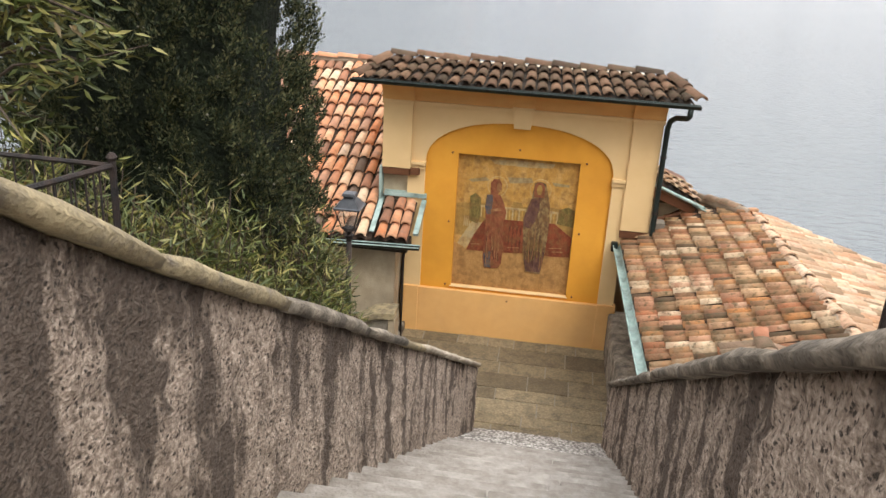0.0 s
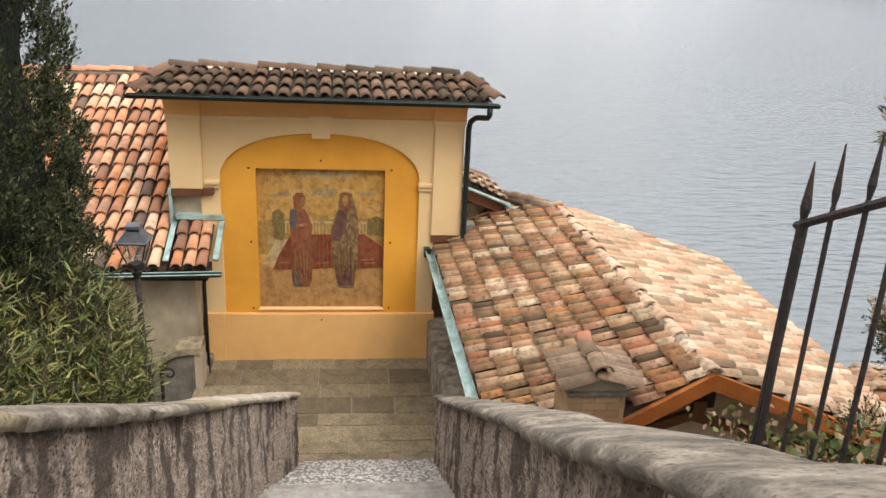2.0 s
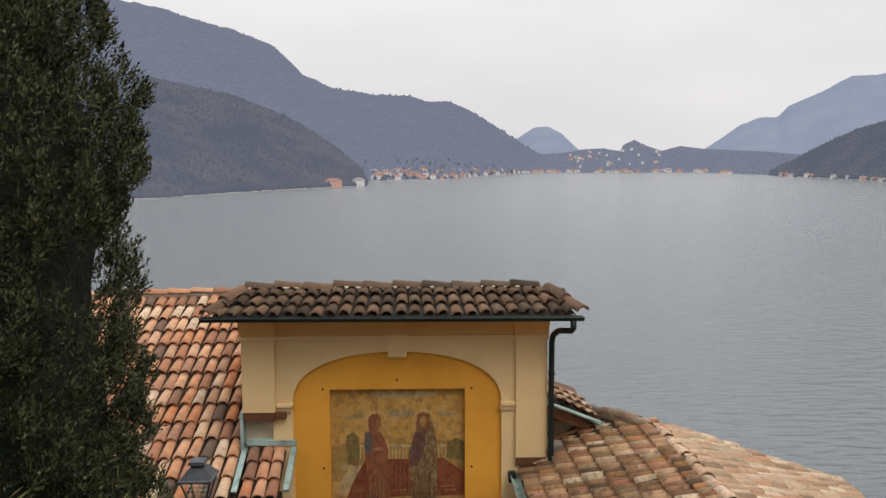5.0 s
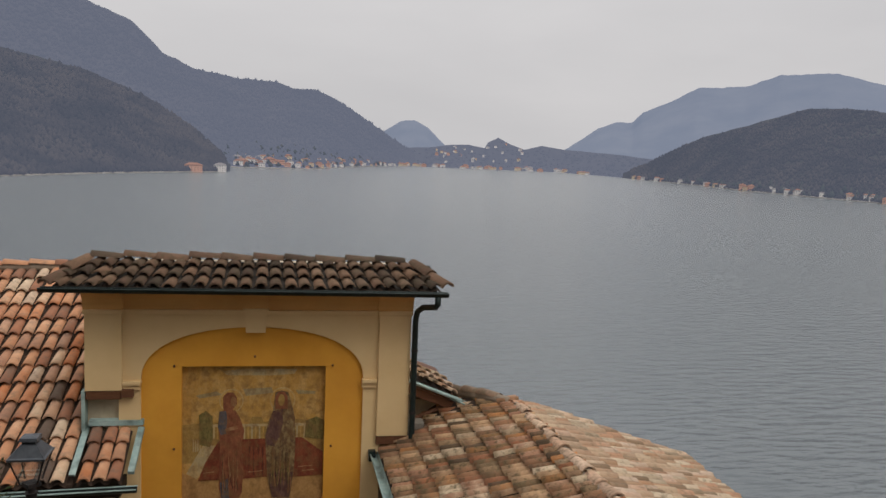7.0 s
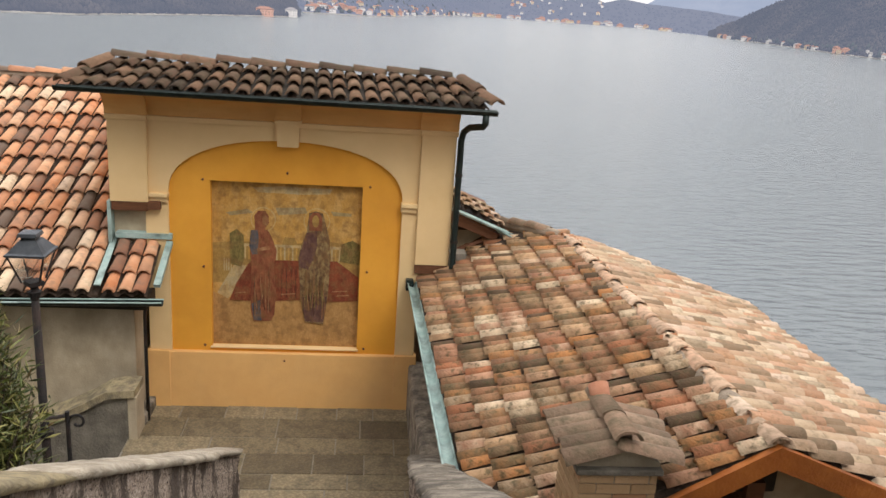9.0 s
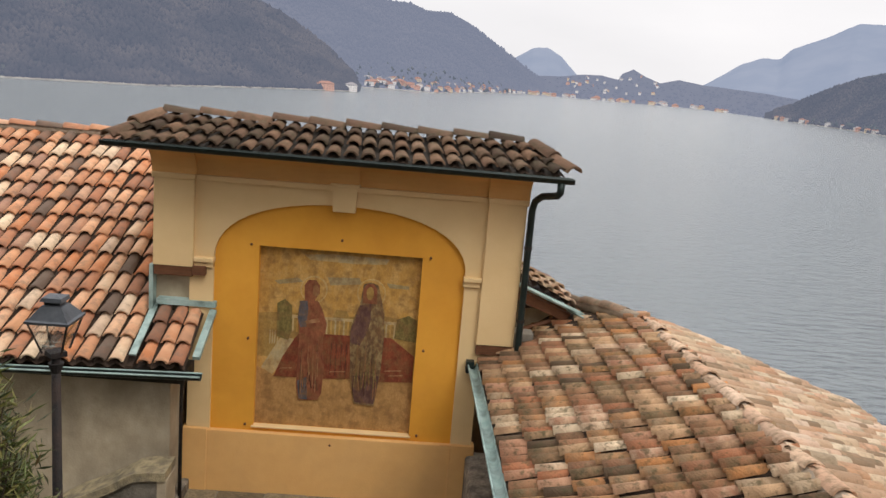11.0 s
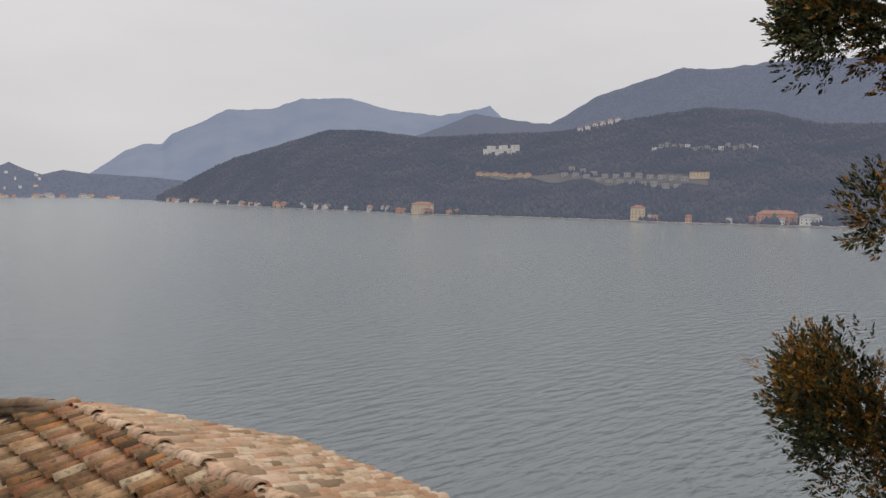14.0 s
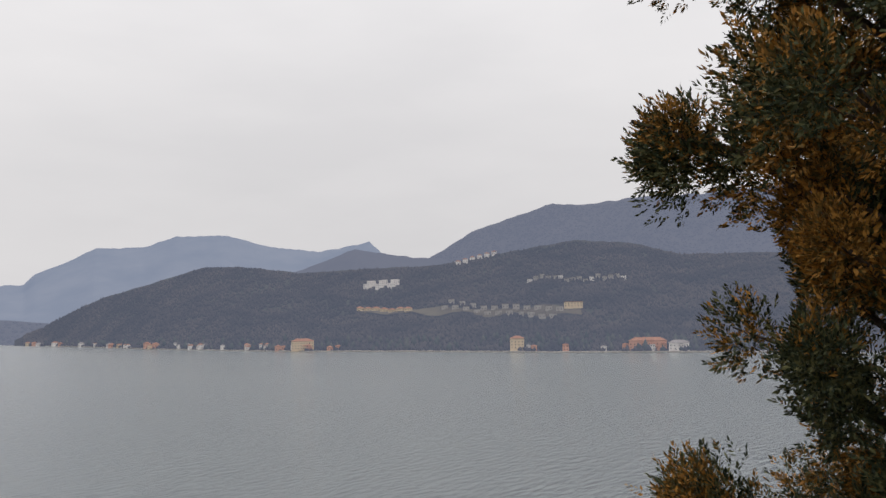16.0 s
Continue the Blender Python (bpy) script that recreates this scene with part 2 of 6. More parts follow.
TILE_RIDGE = material("buff_ridge_tile", [(0.42, 0.28, 0.19), (0.62, 0.45, 0.31), (0.50, 0.31, 0.20), (0.70, 0.56, 0.42)], 9, 0.88, 0.5, 45, stain=(0.14, 0.11, 0.06), stain_scale=16, stain_amount=0.7, random_from="object")
TILE_CAP = material("mossy_cap_tile", [(0.17, 0.115, 0.075), (0.34, 0.215, 0.14), (0.24, 0.165, 0.11), (0.44, 0.30, 0.20)], 9, 0.9, 0.5, 45, stain=(0.10, 0.09, 0.05), stain_scale=12, stain_amount=0.7, random_from="object")
BRICK = material("buff_brick", [(0.300, 0.189, 0.096), (0.420, 0.275, 0.148), (0.360, 0.189, 0.096)], 6, 0.9, 0.5, 50, random_from="object")
OLEANDER = material("oleander_leaf", [(0.028, 0.041, 0.009), (0.075, 0.096, 0.018), (0.149, 0.160, 0.034), (0.282, 0.247, 0.075), (0.094, 0.111, 0.028), (0.049, 0.069, 0.017), (0.235, 0.129, 0.055)], 3, 0.5, 0, random_from="island", spec=0.5)
CYPRESS = material("cypress_spray", [(0.009, 0.015, 0.007), (0.023, 0.034, 0.014), (0.052, 0.064, 0.026), (0.12, 0.115, 0.05), (0.036, 0.045, 0.019)], 3, 0.75, 0, random_from="island")
CYPRESS_OLIVE = material("cypress_olive_spray", [(0.016, 0.025, 0.013), (0.046, 0.061, 0.028), (0.098, 0.106, 0.046), (0.172, 0.161, 0.063)], 3, 0.75, 0, random_from="island")
CYPRESS_TIP = material("cypress_golden_spray", [(0.068, 0.057, 0.016), (0.176, 0.101, 0.022), (0.378, 0.182, 0.035), (0.594, 0.297, 0.061)], 2, 0.7, 0, random_from="island")
CONE = material("cypress_cone", [(0.16, 0.15, 0.11), (0.30, 0.28, 0.21)], 20, 0.8, 0.2, 60)
BARK = material("grey_brown_bark", [(0.05, 0.038, 0.028), (0.12, 0.09, 0.07)], 14, 0.95, 0.9, 40)
# near-black colour that stands for the shade deep in a cypress
CYPRESS_DEEP_SHADE = material("cypress_shade", [(0.006, 0.009, 0.005), (0.014, 0.02, 0.009), (0.022, 0.03, 0.012)], 9, 0.95, 1.0, 18, distance=0.1)
IVY = material("ivy_leaf", [(0.02, 0.032, 0.009), (0.05, 0.08, 0.017), (0.11, 0.12, 0.03), (0.14, 0.085, 0.04), (0.20, 0.13, 0.07), (0.09, 0.055, 0.03)], 3, 0.6, 0, random_from="island")
EARTH = material("garden_earth", [(0.05, 0.04, 0.025), (0.10, 0.085, 0.05), (0.09, 0.10, 0.04)], 2.5, 0.95, 0.9, 20)
LANTERN_GLASS = bpy.data.materials.new("lantern_glass")
LANTERN_GLASS.use_nodes = True
_g = LANTERN_GLASS.node_tree.nodes["Principled BSDF"]
_g.inputs["Transmission Weight"].default_value, _g.inputs["Roughness"].default_value, _g.inputs["IOR"].default_value = 0.95, 0.05, 1.1
_g.inputs["Base Color"].default_value = (0.85, 0.87, 0.85, 1)
_g.inputs["Alpha"].default_value = 0.35

WATER = bpy.data.materials.new("lake_water")
WATER.use_nodes = True
_n, _l = WATER.node_tree.nodes, WATER.node_tree.links
_b = _n["Principled BSDF"]
_b.inputs["Base Color"].default_value = (0.14, 0.157, 0.164, 1)
_b.inputs["Roughness"].default_value, _b.inputs["IOR"].default_value = 0.19, 1.33
_geo = _n.new("ShaderNodeNewGeometry")
_mp = _n.new("ShaderNodeMapping")
_mp.inputs["Scale"].default_value = (0.35, 1.0, 1.0)
_mp.inputs["Rotation"].default_value = (0, 0, radians(-25))
_l.new(_geo.outputs["Position"], _mp.inputs["Vector"])
_w1 = _n.new("ShaderNodeTexNoise")
_w1.inputs["Scale"].default_value, _w1.inputs["Detail"].default_value = 0.62, 4
_l.new(_mp.outputs["Vector"], _w1.inputs["Vector"])
_bp = _n.new("ShaderNodeBump")
_bp.inputs["Strength"].default_value, _bp.inputs["Distance"].default_value = 1.0, 1.1
_l.new(_w1.outputs["Fac"], _bp.inputs["Height"])
_l.new(_bp.outputs["Normal"], _b.inputs["Normal"])


# ---------------- mesh helpers ----------------
PLACES = {}  # where each thing stands whose parts are built in world coordinates


def link_mesh(name, me, mat, parent=None, label=""):
    if mat:
        me.materials.append(mat)
    ob = new(name, me)
    if parent:
        ob.parent = parent
        ob.matrix_parent_inverse = PLACES.get(parent.name, Matrix()).inverted()
    if label:
        tagged(ob, label)
    return ob


def part(name, bm, mat, parent=None, label="", smooth=False):
    me = bpy.data.meshes.new(name)
    bmesh.ops.recalc_face_normals(bm, faces=bm.faces[:])
    bm.to_mesh(me)
    bm.free()
    if smooth:
        me.shade_smooth()
    return link_mesh(name, me, mat, parent, label)


def thing(name, at=(0, 0, 0), label="", category="", group="", kind="", local=False):
    ob = new(name)
    ob.empty_display_size = 0.1
    ob.location = at
    if not local:
        PLACES[ob.name] = Matrix.Translation(at)
    return tagged(ob, label, category, group, kind)


def add_box(bm, x0, x1, y0, y1, z0, z1, bevel=0.0, m=None):
    r = bmesh.ops.create_cube(bm, size=1.0)
    for v in r["verts"]:
        v.co = Vector((x0 + (v.co.x + 0.5) * (x1 - x0), y0 + (v.co.y + 0.5) * (y1 - y0), z0 + (v.co.z + 0.5) * (z1 - z0)))
        if m:
            v.co = m @ v.co
    if bevel:
        es = list({e for v in r["verts"] for e in v.link_edges})
        bmesh.ops.bevel(bm, geom=es, offset=bevel, segments=2, affect="EDGES", profile=0.6)
    return bm


def box(x0, x1, y0, y1, z0, z1, bevel=0.0):
    return add_box(bmesh.new(), x0, x1, y0, y1, z0, z1, bevel)


def add_tube(bm, pts, radii, sides=8, cap=True):
    pts = [Vector(p) for p in pts]
    if not isinstance(radii, (list, tuple)):
        radii = [radii] * len(pts)
    radii = [float(r) for r in radii]
    rings = []
    side = None
    for k, p in enumerate(pts):
        d = (pts[min(k + 1, len(pts) - 1)] - pts[max(k - 1, 0)]).normalized()
        ref = Vector((0, 0, 1)) if abs(d.z) < 0.9 else Vector((1, 0, 0))
        side = d.cross(ref).normalized() if side is None else (side - d * side.dot(d)).normalized()
        up = side.cross(d)
        rings.append([bm.verts.new(p + radii[k] * (math.cos(a) * side + math.sin(a) * up)) for a in [2 * math.pi * i / sides for i in range(sides)]])
    for a, b in zip(rings, rings[1:]):
        for i in range(sides):
            bm.faces.new((a[i], a[(i + 1) % sides], b[(i + 1) % sides], b[i]))
    if cap:
        bm.faces.new(rings[0][::-1])
        bm.faces.new(rings[-1])
    return bm


def tube(pts, radii, sides=8):
    return add_tube(bmesh.new(), pts, radii, sides)


def add_prism(bm, outline, y0, y1, axis="y"):
    """Extrude an (a, b) outline between two values of the axis left over."""
    def at(a, b, c):
        return {"y": (a, c, b), "x": (c, a, b), "z": (a, b, c)}[axis]
    lo = [bm.verts.new(at(a, b, y0)) for a, b in outline]
    hi = [bm.verts.new(at(a, b, y1)) for a, b in outline]
    n = len(outline)
    for i in range(n):
        bm.faces.new((lo[i], lo[(i + 1) % n], hi[(i + 1) % n], hi[i]))
    bm.faces.new(lo[::-1])
    bm.faces.new(hi)
    return bm


def prism(outline, y0, y1, axis="y"):
    return add_prism(bmesh.new(), outline, y0, y1, axis)


def raw(name, verts, faces, mat, parent=None, label="", smooth=False):
    me = bpy.data.meshes.new(name)
    me.from_pydata([tuple(v) for v in verts], [], faces)
    if smooth:
        me.shade_smooth()
    return link_mesh(name, me, mat, parent, label)


def raw_np(name, verts, faces, mat, parent=None, label=""):
    """verts (n, 3) and faces (m, 3 or 4) as arrays."""
    me = bpy.data.meshes.new(name)
    nf, k = faces.shape
    me.vertices.add(len(verts))
    me.vertices.foreach_set("co", np.ascontiguousarray(verts, np.float32).ravel())
    me.loops.add(nf * k)
    me.loops.foreach_set("vertex_index", faces.astype(np.int32).ravel())
    me.polygons.add(nf)
    me.polygons.foreach_set("loop_start", np.arange(0, nf * k, k, dtype=np.int32))
    me.update(calc_edges=True)
    return link_mesh(name, me, mat, parent, label)


def leaves(centres, dirs, length, width, rng, fold=0.25):
    """Small pointed leaves: two triangles each, bent along the middle rib."""
    n = len(centres)
    d = dirs / np.linalg.norm(dirs, axis=1, keepdims=True)
    r = rng.normal(size=(n, 3))
    s = np.cross(d, r)
    s /= np.linalg.norm(s, axis=1, keepdims=True) + 1e-9
    nrm = np.cross(d, s)
    L = (length * rng.uniform(0.7, 1.3, n))[:, None]
    W = (width * rng.uniform(0.7, 1.3, n))[:, None]
    base, tip = centres, centres + d * L
    mid = centres + d * L * 0.45
    v = np.stack([base, mid + s * W + nrm * W * fold, tip - nrm * L * 0.08, mid - s * W + nrm * W * fold], 1).reshape(-1, 3)
    i = np.arange(n)[:, None] * 4
    f = np.concatenate([i + np.array([[0, 1, 2]]), i + np.array([[0, 2, 3]])], 0)
    return v, f


# ---------------- the lie of the land ----------------
def stair_z(y):
    d = -2.9 - y
    if d <= 0:
        return 0.0
    return 0.575 * d if d < 7.5 else 4.3125 + 0.20 * (d - 7.5)


def left_x(y):
    return float(np.interp(-y, [2.85, 9.28, 10.5, 14, 16], [-0.20, -0.44, -0.56, -0.78, -0.85]))


def left_top(y):
    return float(np.interp(-y, [2.85, 7.54, 9.25, 10.76, 16], [0.92, 3.55, 4.51, 5.37, 8.55]))


def right_x(y):
    return float(np.interp(-y, [2.85, 9.7, 10.5, 14, 16], [1.59, 1.18, 1.135, 1.08, 1.07]))


def right_top(y):
    return float(np.interp(-y, [2.85, 9.83, 10.91, 11.77, 16], [0.87, 4.766, 5.377, 5.84, 8.0]))


def smooth_noise(x, y, s):
    return noise.noise((x * s, y * s, 3.7))


LAKE = -26.0


def hillside(x, y):
    g = stair_z(y)
    if x < -1.6:
        z = g - 0.15 - 0.10 * min(40, -1.6 - x)
        if y > -3.4:
            z = min(z, -1.0 - 0.12 * min(40, -1.6 - x))
    elif x > 2.0:
        z = g - 0.35 - 0.16 * min(60, x - 2.0) if y < -8.5 else min(g, 1.6) - 0.9 - 0.14 * min(60, x - 2.0) - 0.55 * min(40, max(0.0, x - 5.0))
    else:
        z = g - 0.6
    if y > 2.5:
        z -= 0.55 * (y - 2.5) + 0.02 * (y - 2.5) ** 2
    return max(z, LAKE - 3)


xs = [-90, -60, -40, -25, -16, -10, -7, -5, -4, -3, -2.2, -1.7, -1.5, 1.9, 2.1, 2.6, 3.2, 4, 5, 6.5, 8, 10, 14, 20, 30, 45, 70, 100]
ys = [-60, -40, -28, -20, -16, -14, -13, -12, -11, -10, -9.2, -8.6, -8.3, -7, -6, -5, -4, -3.5, -3.3, -2.5, -1, 0.5, 2.5, 4, 6, 9, 13, 18, 24, 30, 38]
hv, hf = [], []
for yy in ys:
    for xx in xs:
        hv.append((xx, yy, hillside(xx, yy) + 0.05 * smooth_noise(xx, yy, 1.3)))
for a in range(len(ys) - 1):
    for b in range(len(xs) - 1):
        k = a * len(xs) + b
        hf.append((k, k + 1, k + 1 + len(xs), k + len(xs)))
tagged(raw("ground", hv, hf, EARTH, smooth=True), "dark earthy garden slope under shrubs and houses", "ground", kind="structure")

tagged(raw("water", [(-4000, -1500, LAKE), (4500, -1500, LAKE), (4500, 4600, LAKE), (-4000, 4600, LAKE)], [(0, 1, 2, 3)], WATER),
       "wide grey rippled lake under an overcast sky", "lake", kind="structure")

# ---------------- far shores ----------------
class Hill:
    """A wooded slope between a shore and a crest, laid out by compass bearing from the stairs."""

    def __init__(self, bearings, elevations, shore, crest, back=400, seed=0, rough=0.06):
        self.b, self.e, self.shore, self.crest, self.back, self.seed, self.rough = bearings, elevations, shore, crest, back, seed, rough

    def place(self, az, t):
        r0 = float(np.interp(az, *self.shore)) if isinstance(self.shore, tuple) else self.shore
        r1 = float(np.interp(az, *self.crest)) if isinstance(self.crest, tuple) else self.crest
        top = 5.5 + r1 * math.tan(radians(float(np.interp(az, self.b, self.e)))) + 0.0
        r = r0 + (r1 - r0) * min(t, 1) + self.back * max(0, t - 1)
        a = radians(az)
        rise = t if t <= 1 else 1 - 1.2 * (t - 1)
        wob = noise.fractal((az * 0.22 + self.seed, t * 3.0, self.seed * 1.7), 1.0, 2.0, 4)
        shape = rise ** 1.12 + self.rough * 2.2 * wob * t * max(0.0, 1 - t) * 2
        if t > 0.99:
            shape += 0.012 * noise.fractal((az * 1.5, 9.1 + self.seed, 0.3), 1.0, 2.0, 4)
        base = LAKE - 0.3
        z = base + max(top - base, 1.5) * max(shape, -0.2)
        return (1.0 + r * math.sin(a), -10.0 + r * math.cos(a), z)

    def build(self, name, mat, label, step=0.25, rows=16):
        azs = np.arange(self.b[0], self.b[-1] + 1e-6, step)
        ts = [k / rows for k in range(rows + 1)] + [1.3, 1.8]
        v = [self.place(a, t) for a in azs for t in ts]
        n = len(ts)
        f = [(i * n + k, (i + 1) * n + k, (i + 1) * n + k + 1, i * n + k + 1) for i in range(len(azs) - 1) for k in range(n - 1)]
        return tagged(raw(name, v, f, mat, smooth=True), label, "hill", kind="structure")

    def woods(self, name, mat, label, count, size, lo, hi, t_lo=0.0, t_hi=0.965, seed=1, tall=1.0, clearing=None):
        rng = np.random.default_rng(seed)
        oct_v = np.array([(1, 0, 0), (0, 1, 0), (-1, 0, 0), (0, -1, 0), (0, 0, 1.1), (0, 0, -0.7)])
        oct_f = np.array([(0, 1, 4), (1, 2, 4), (2, 3, 4), (3, 0, 4), (1, 0, 5), (2, 1, 5), (3, 2, 5), (0, 3, 5)])
        vs, fs = [], []
        for k in range(count):
            a, u = rng.uniform(lo, hi), rng.uniform(t_lo, t_hi)
            while clearing and clearing(a, u):
                a, u = rng.uniform(lo, hi), rng.uniform(t_lo, t_hi)
            p = np.array(self.place(a, u))
            s = size * rng.uniform(0.6, 1.4)
            q = oct_v * s * rng.uniform(0.75, 1.25, (6, 3))
            q[:, 2] *= tall
            vs.append(q + p + (0, 0, s * 0.5 * tall))
            fs.append(oct_f + 6 * k)
        return tagged(raw_np(name, np.concatenate(vs), np.concatenate(fs), mat), label, "woods", kind="stuff")


# haze as emitted colour and strength per distance; the slopes themselves give no light
HAZE_GLOW_NEAR = ((0.53, 0.61, 0.84), 0.215)
HAZE_GLOW_MID = ((0.55, 0.62, 0.85), 0.36)
HAZE_GLOW_FAR = ((0.50, 0.62, 0.90), 0.45)
HILL_NEAR = material("bare_woodland_slope", [(0.012, 0.011, 0.010), (0.022, 0.019, 0.016), (0.036, 0.029, 0.024)], 0.02, 1.0, 0, stain=(0.04, 0.045, 0.03), stain_scale=0.012, stain_amount=0.6, glow=HAZE_GLOW_NEAR, spec=0.0)
WOODS_NEAR = material("bare_winter_trees", [(0.009, 0.010, 0.009), (0.016, 0.014, 0.013), (0.028, 0.023, 0.020), (0.044, 0.035, 0.028), (0.022, 0.020, 0.017)], 0.014, 1.0, 0, glow=HAZE_GLOW_NEAR, spec=0.0)
WOODS_DARK = material("dark_shore_conifers", [(0.016, 0.022, 0.018), (0.034, 0.04, 0.03), (0.05, 0.048, 0.036)], 0.1, 1.0, 0, random_from="island", glow=(HAZE_GLOW_NEAR[0], 0.20), spec=0.0)
HILL_MID = material("hazy_woodland_slope", [(0.014, 0.013, 0.012), (0.026, 0.023, 0.021)], 0.009, 1.0, 0, glow=HAZE_GLOW_MID, spec=0.0)
WOODS_MID = material("hazy_winter_trees", [(0.010, 0.010, 0.010), (0.018, 0.016, 0.015), (0.030, 0.026, 0.023)], 0.009, 1.0, 0, glow=HAZE_GLOW_MID, spec=0.0)
HILL_FAR = material("haze_blue_far_mountain", [(0.05, 0.05, 0.05), (0.09, 0.085, 0.08)], 0.004, 1.0, 0, glow=HAZE_GLOW_FAR, spec=0.0)

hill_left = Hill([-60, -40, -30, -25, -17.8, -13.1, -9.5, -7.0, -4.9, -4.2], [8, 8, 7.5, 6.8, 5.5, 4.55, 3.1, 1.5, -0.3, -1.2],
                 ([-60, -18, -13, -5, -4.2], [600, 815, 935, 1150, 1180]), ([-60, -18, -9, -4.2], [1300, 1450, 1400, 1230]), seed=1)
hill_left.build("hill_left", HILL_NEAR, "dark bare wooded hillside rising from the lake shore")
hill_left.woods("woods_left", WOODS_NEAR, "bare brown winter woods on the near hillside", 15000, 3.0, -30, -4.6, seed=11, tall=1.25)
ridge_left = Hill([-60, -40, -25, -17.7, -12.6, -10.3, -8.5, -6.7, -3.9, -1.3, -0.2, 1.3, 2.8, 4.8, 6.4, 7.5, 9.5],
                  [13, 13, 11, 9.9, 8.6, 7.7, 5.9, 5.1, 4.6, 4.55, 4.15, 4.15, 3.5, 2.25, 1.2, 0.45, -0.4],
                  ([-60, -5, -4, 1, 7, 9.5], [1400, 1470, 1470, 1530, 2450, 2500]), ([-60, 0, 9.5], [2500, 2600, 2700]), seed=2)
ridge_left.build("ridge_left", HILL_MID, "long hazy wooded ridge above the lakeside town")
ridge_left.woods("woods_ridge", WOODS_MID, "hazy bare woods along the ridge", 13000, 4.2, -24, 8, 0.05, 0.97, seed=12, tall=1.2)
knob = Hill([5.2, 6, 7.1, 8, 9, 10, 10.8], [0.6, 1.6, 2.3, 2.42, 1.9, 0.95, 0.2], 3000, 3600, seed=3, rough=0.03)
knob.build("hill_knob", HILL_FAR, "small rounded hill, blue with haze, behind the town", step=0.1)
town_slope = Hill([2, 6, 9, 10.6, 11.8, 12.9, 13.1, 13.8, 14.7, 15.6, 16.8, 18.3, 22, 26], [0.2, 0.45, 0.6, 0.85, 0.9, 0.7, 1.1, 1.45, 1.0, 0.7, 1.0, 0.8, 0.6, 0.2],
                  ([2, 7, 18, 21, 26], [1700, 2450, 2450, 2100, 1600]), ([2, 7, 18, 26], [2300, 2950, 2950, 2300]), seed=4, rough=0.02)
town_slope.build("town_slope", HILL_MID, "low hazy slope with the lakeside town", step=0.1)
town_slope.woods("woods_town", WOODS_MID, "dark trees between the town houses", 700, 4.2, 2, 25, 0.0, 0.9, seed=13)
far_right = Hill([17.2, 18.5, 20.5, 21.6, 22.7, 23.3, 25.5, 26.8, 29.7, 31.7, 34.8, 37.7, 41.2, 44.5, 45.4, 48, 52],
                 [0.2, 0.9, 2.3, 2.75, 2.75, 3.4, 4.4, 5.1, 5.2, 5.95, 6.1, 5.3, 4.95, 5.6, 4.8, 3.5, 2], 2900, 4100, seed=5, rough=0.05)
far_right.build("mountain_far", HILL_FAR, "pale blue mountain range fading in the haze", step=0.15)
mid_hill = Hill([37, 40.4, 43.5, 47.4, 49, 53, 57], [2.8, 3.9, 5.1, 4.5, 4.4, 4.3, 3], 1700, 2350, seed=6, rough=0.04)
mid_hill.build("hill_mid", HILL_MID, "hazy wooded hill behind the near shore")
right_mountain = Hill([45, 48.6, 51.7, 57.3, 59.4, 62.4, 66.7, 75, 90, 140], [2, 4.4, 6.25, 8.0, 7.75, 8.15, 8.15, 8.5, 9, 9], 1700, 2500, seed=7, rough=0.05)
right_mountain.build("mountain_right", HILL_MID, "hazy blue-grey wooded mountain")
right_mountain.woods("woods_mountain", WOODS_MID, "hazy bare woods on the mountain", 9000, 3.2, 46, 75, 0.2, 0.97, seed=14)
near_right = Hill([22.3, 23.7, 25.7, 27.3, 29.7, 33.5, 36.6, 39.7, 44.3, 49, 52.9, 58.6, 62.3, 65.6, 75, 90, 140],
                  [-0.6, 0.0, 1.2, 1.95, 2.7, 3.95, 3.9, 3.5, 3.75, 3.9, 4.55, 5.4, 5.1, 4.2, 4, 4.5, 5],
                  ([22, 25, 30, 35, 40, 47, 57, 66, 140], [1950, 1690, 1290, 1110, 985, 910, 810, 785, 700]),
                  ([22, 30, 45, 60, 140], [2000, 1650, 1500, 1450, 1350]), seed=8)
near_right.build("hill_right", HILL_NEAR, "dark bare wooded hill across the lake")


def terraces(az, t):
    """Where the far hill is cleared: the terraces and the ground round the white apartment blocks."""
    mid = 0.44 - 0.010 * (az - 44)
    return (43.6 < az < 59 and abs(t - mid) < 0.045 + 0.012 * math.sin(az * 1.7)) or (44 < az < 46.8 and abs(t - 0.71) < 0.03)


# the cleared slope gets the near haze as emission too
MEADOW = material("dry_terrace_grass", [(0.05, 0.041, 0.026), (0.085, 0.068, 0.042)], 0.05, 1.0, 0, stain=(0.09, 0.08, 0.05), stain_scale=0.03, stain_amount=0.6, glow=HAZE_GLOW_NEAR, spec=0.0)
mv, mf = [], []
for k in range(63):
    az = 43.6 + 0.25 * k
    mid = 0.44 - 0.010 * (az - 44)
    half = 0.026 + 0.014 * math.sin(az * 1.7) if 0 < k < 62 else 0.002
    for u in (-half, 0.0, half):
        x, y, z = near_right.place(az, mid + u)
        mv.append((x, y, z + 2.0))
    if k:
        mf += [(3 * k - 3, 3 * k, 3 * k + 1, 3 * k - 2), (3 * k - 2, 3 * k + 1, 3 * k + 2, 3 * k - 1)]
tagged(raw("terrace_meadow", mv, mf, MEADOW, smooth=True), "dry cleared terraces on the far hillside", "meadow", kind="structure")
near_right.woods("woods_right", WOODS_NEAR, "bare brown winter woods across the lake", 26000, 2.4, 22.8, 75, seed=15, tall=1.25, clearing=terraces)
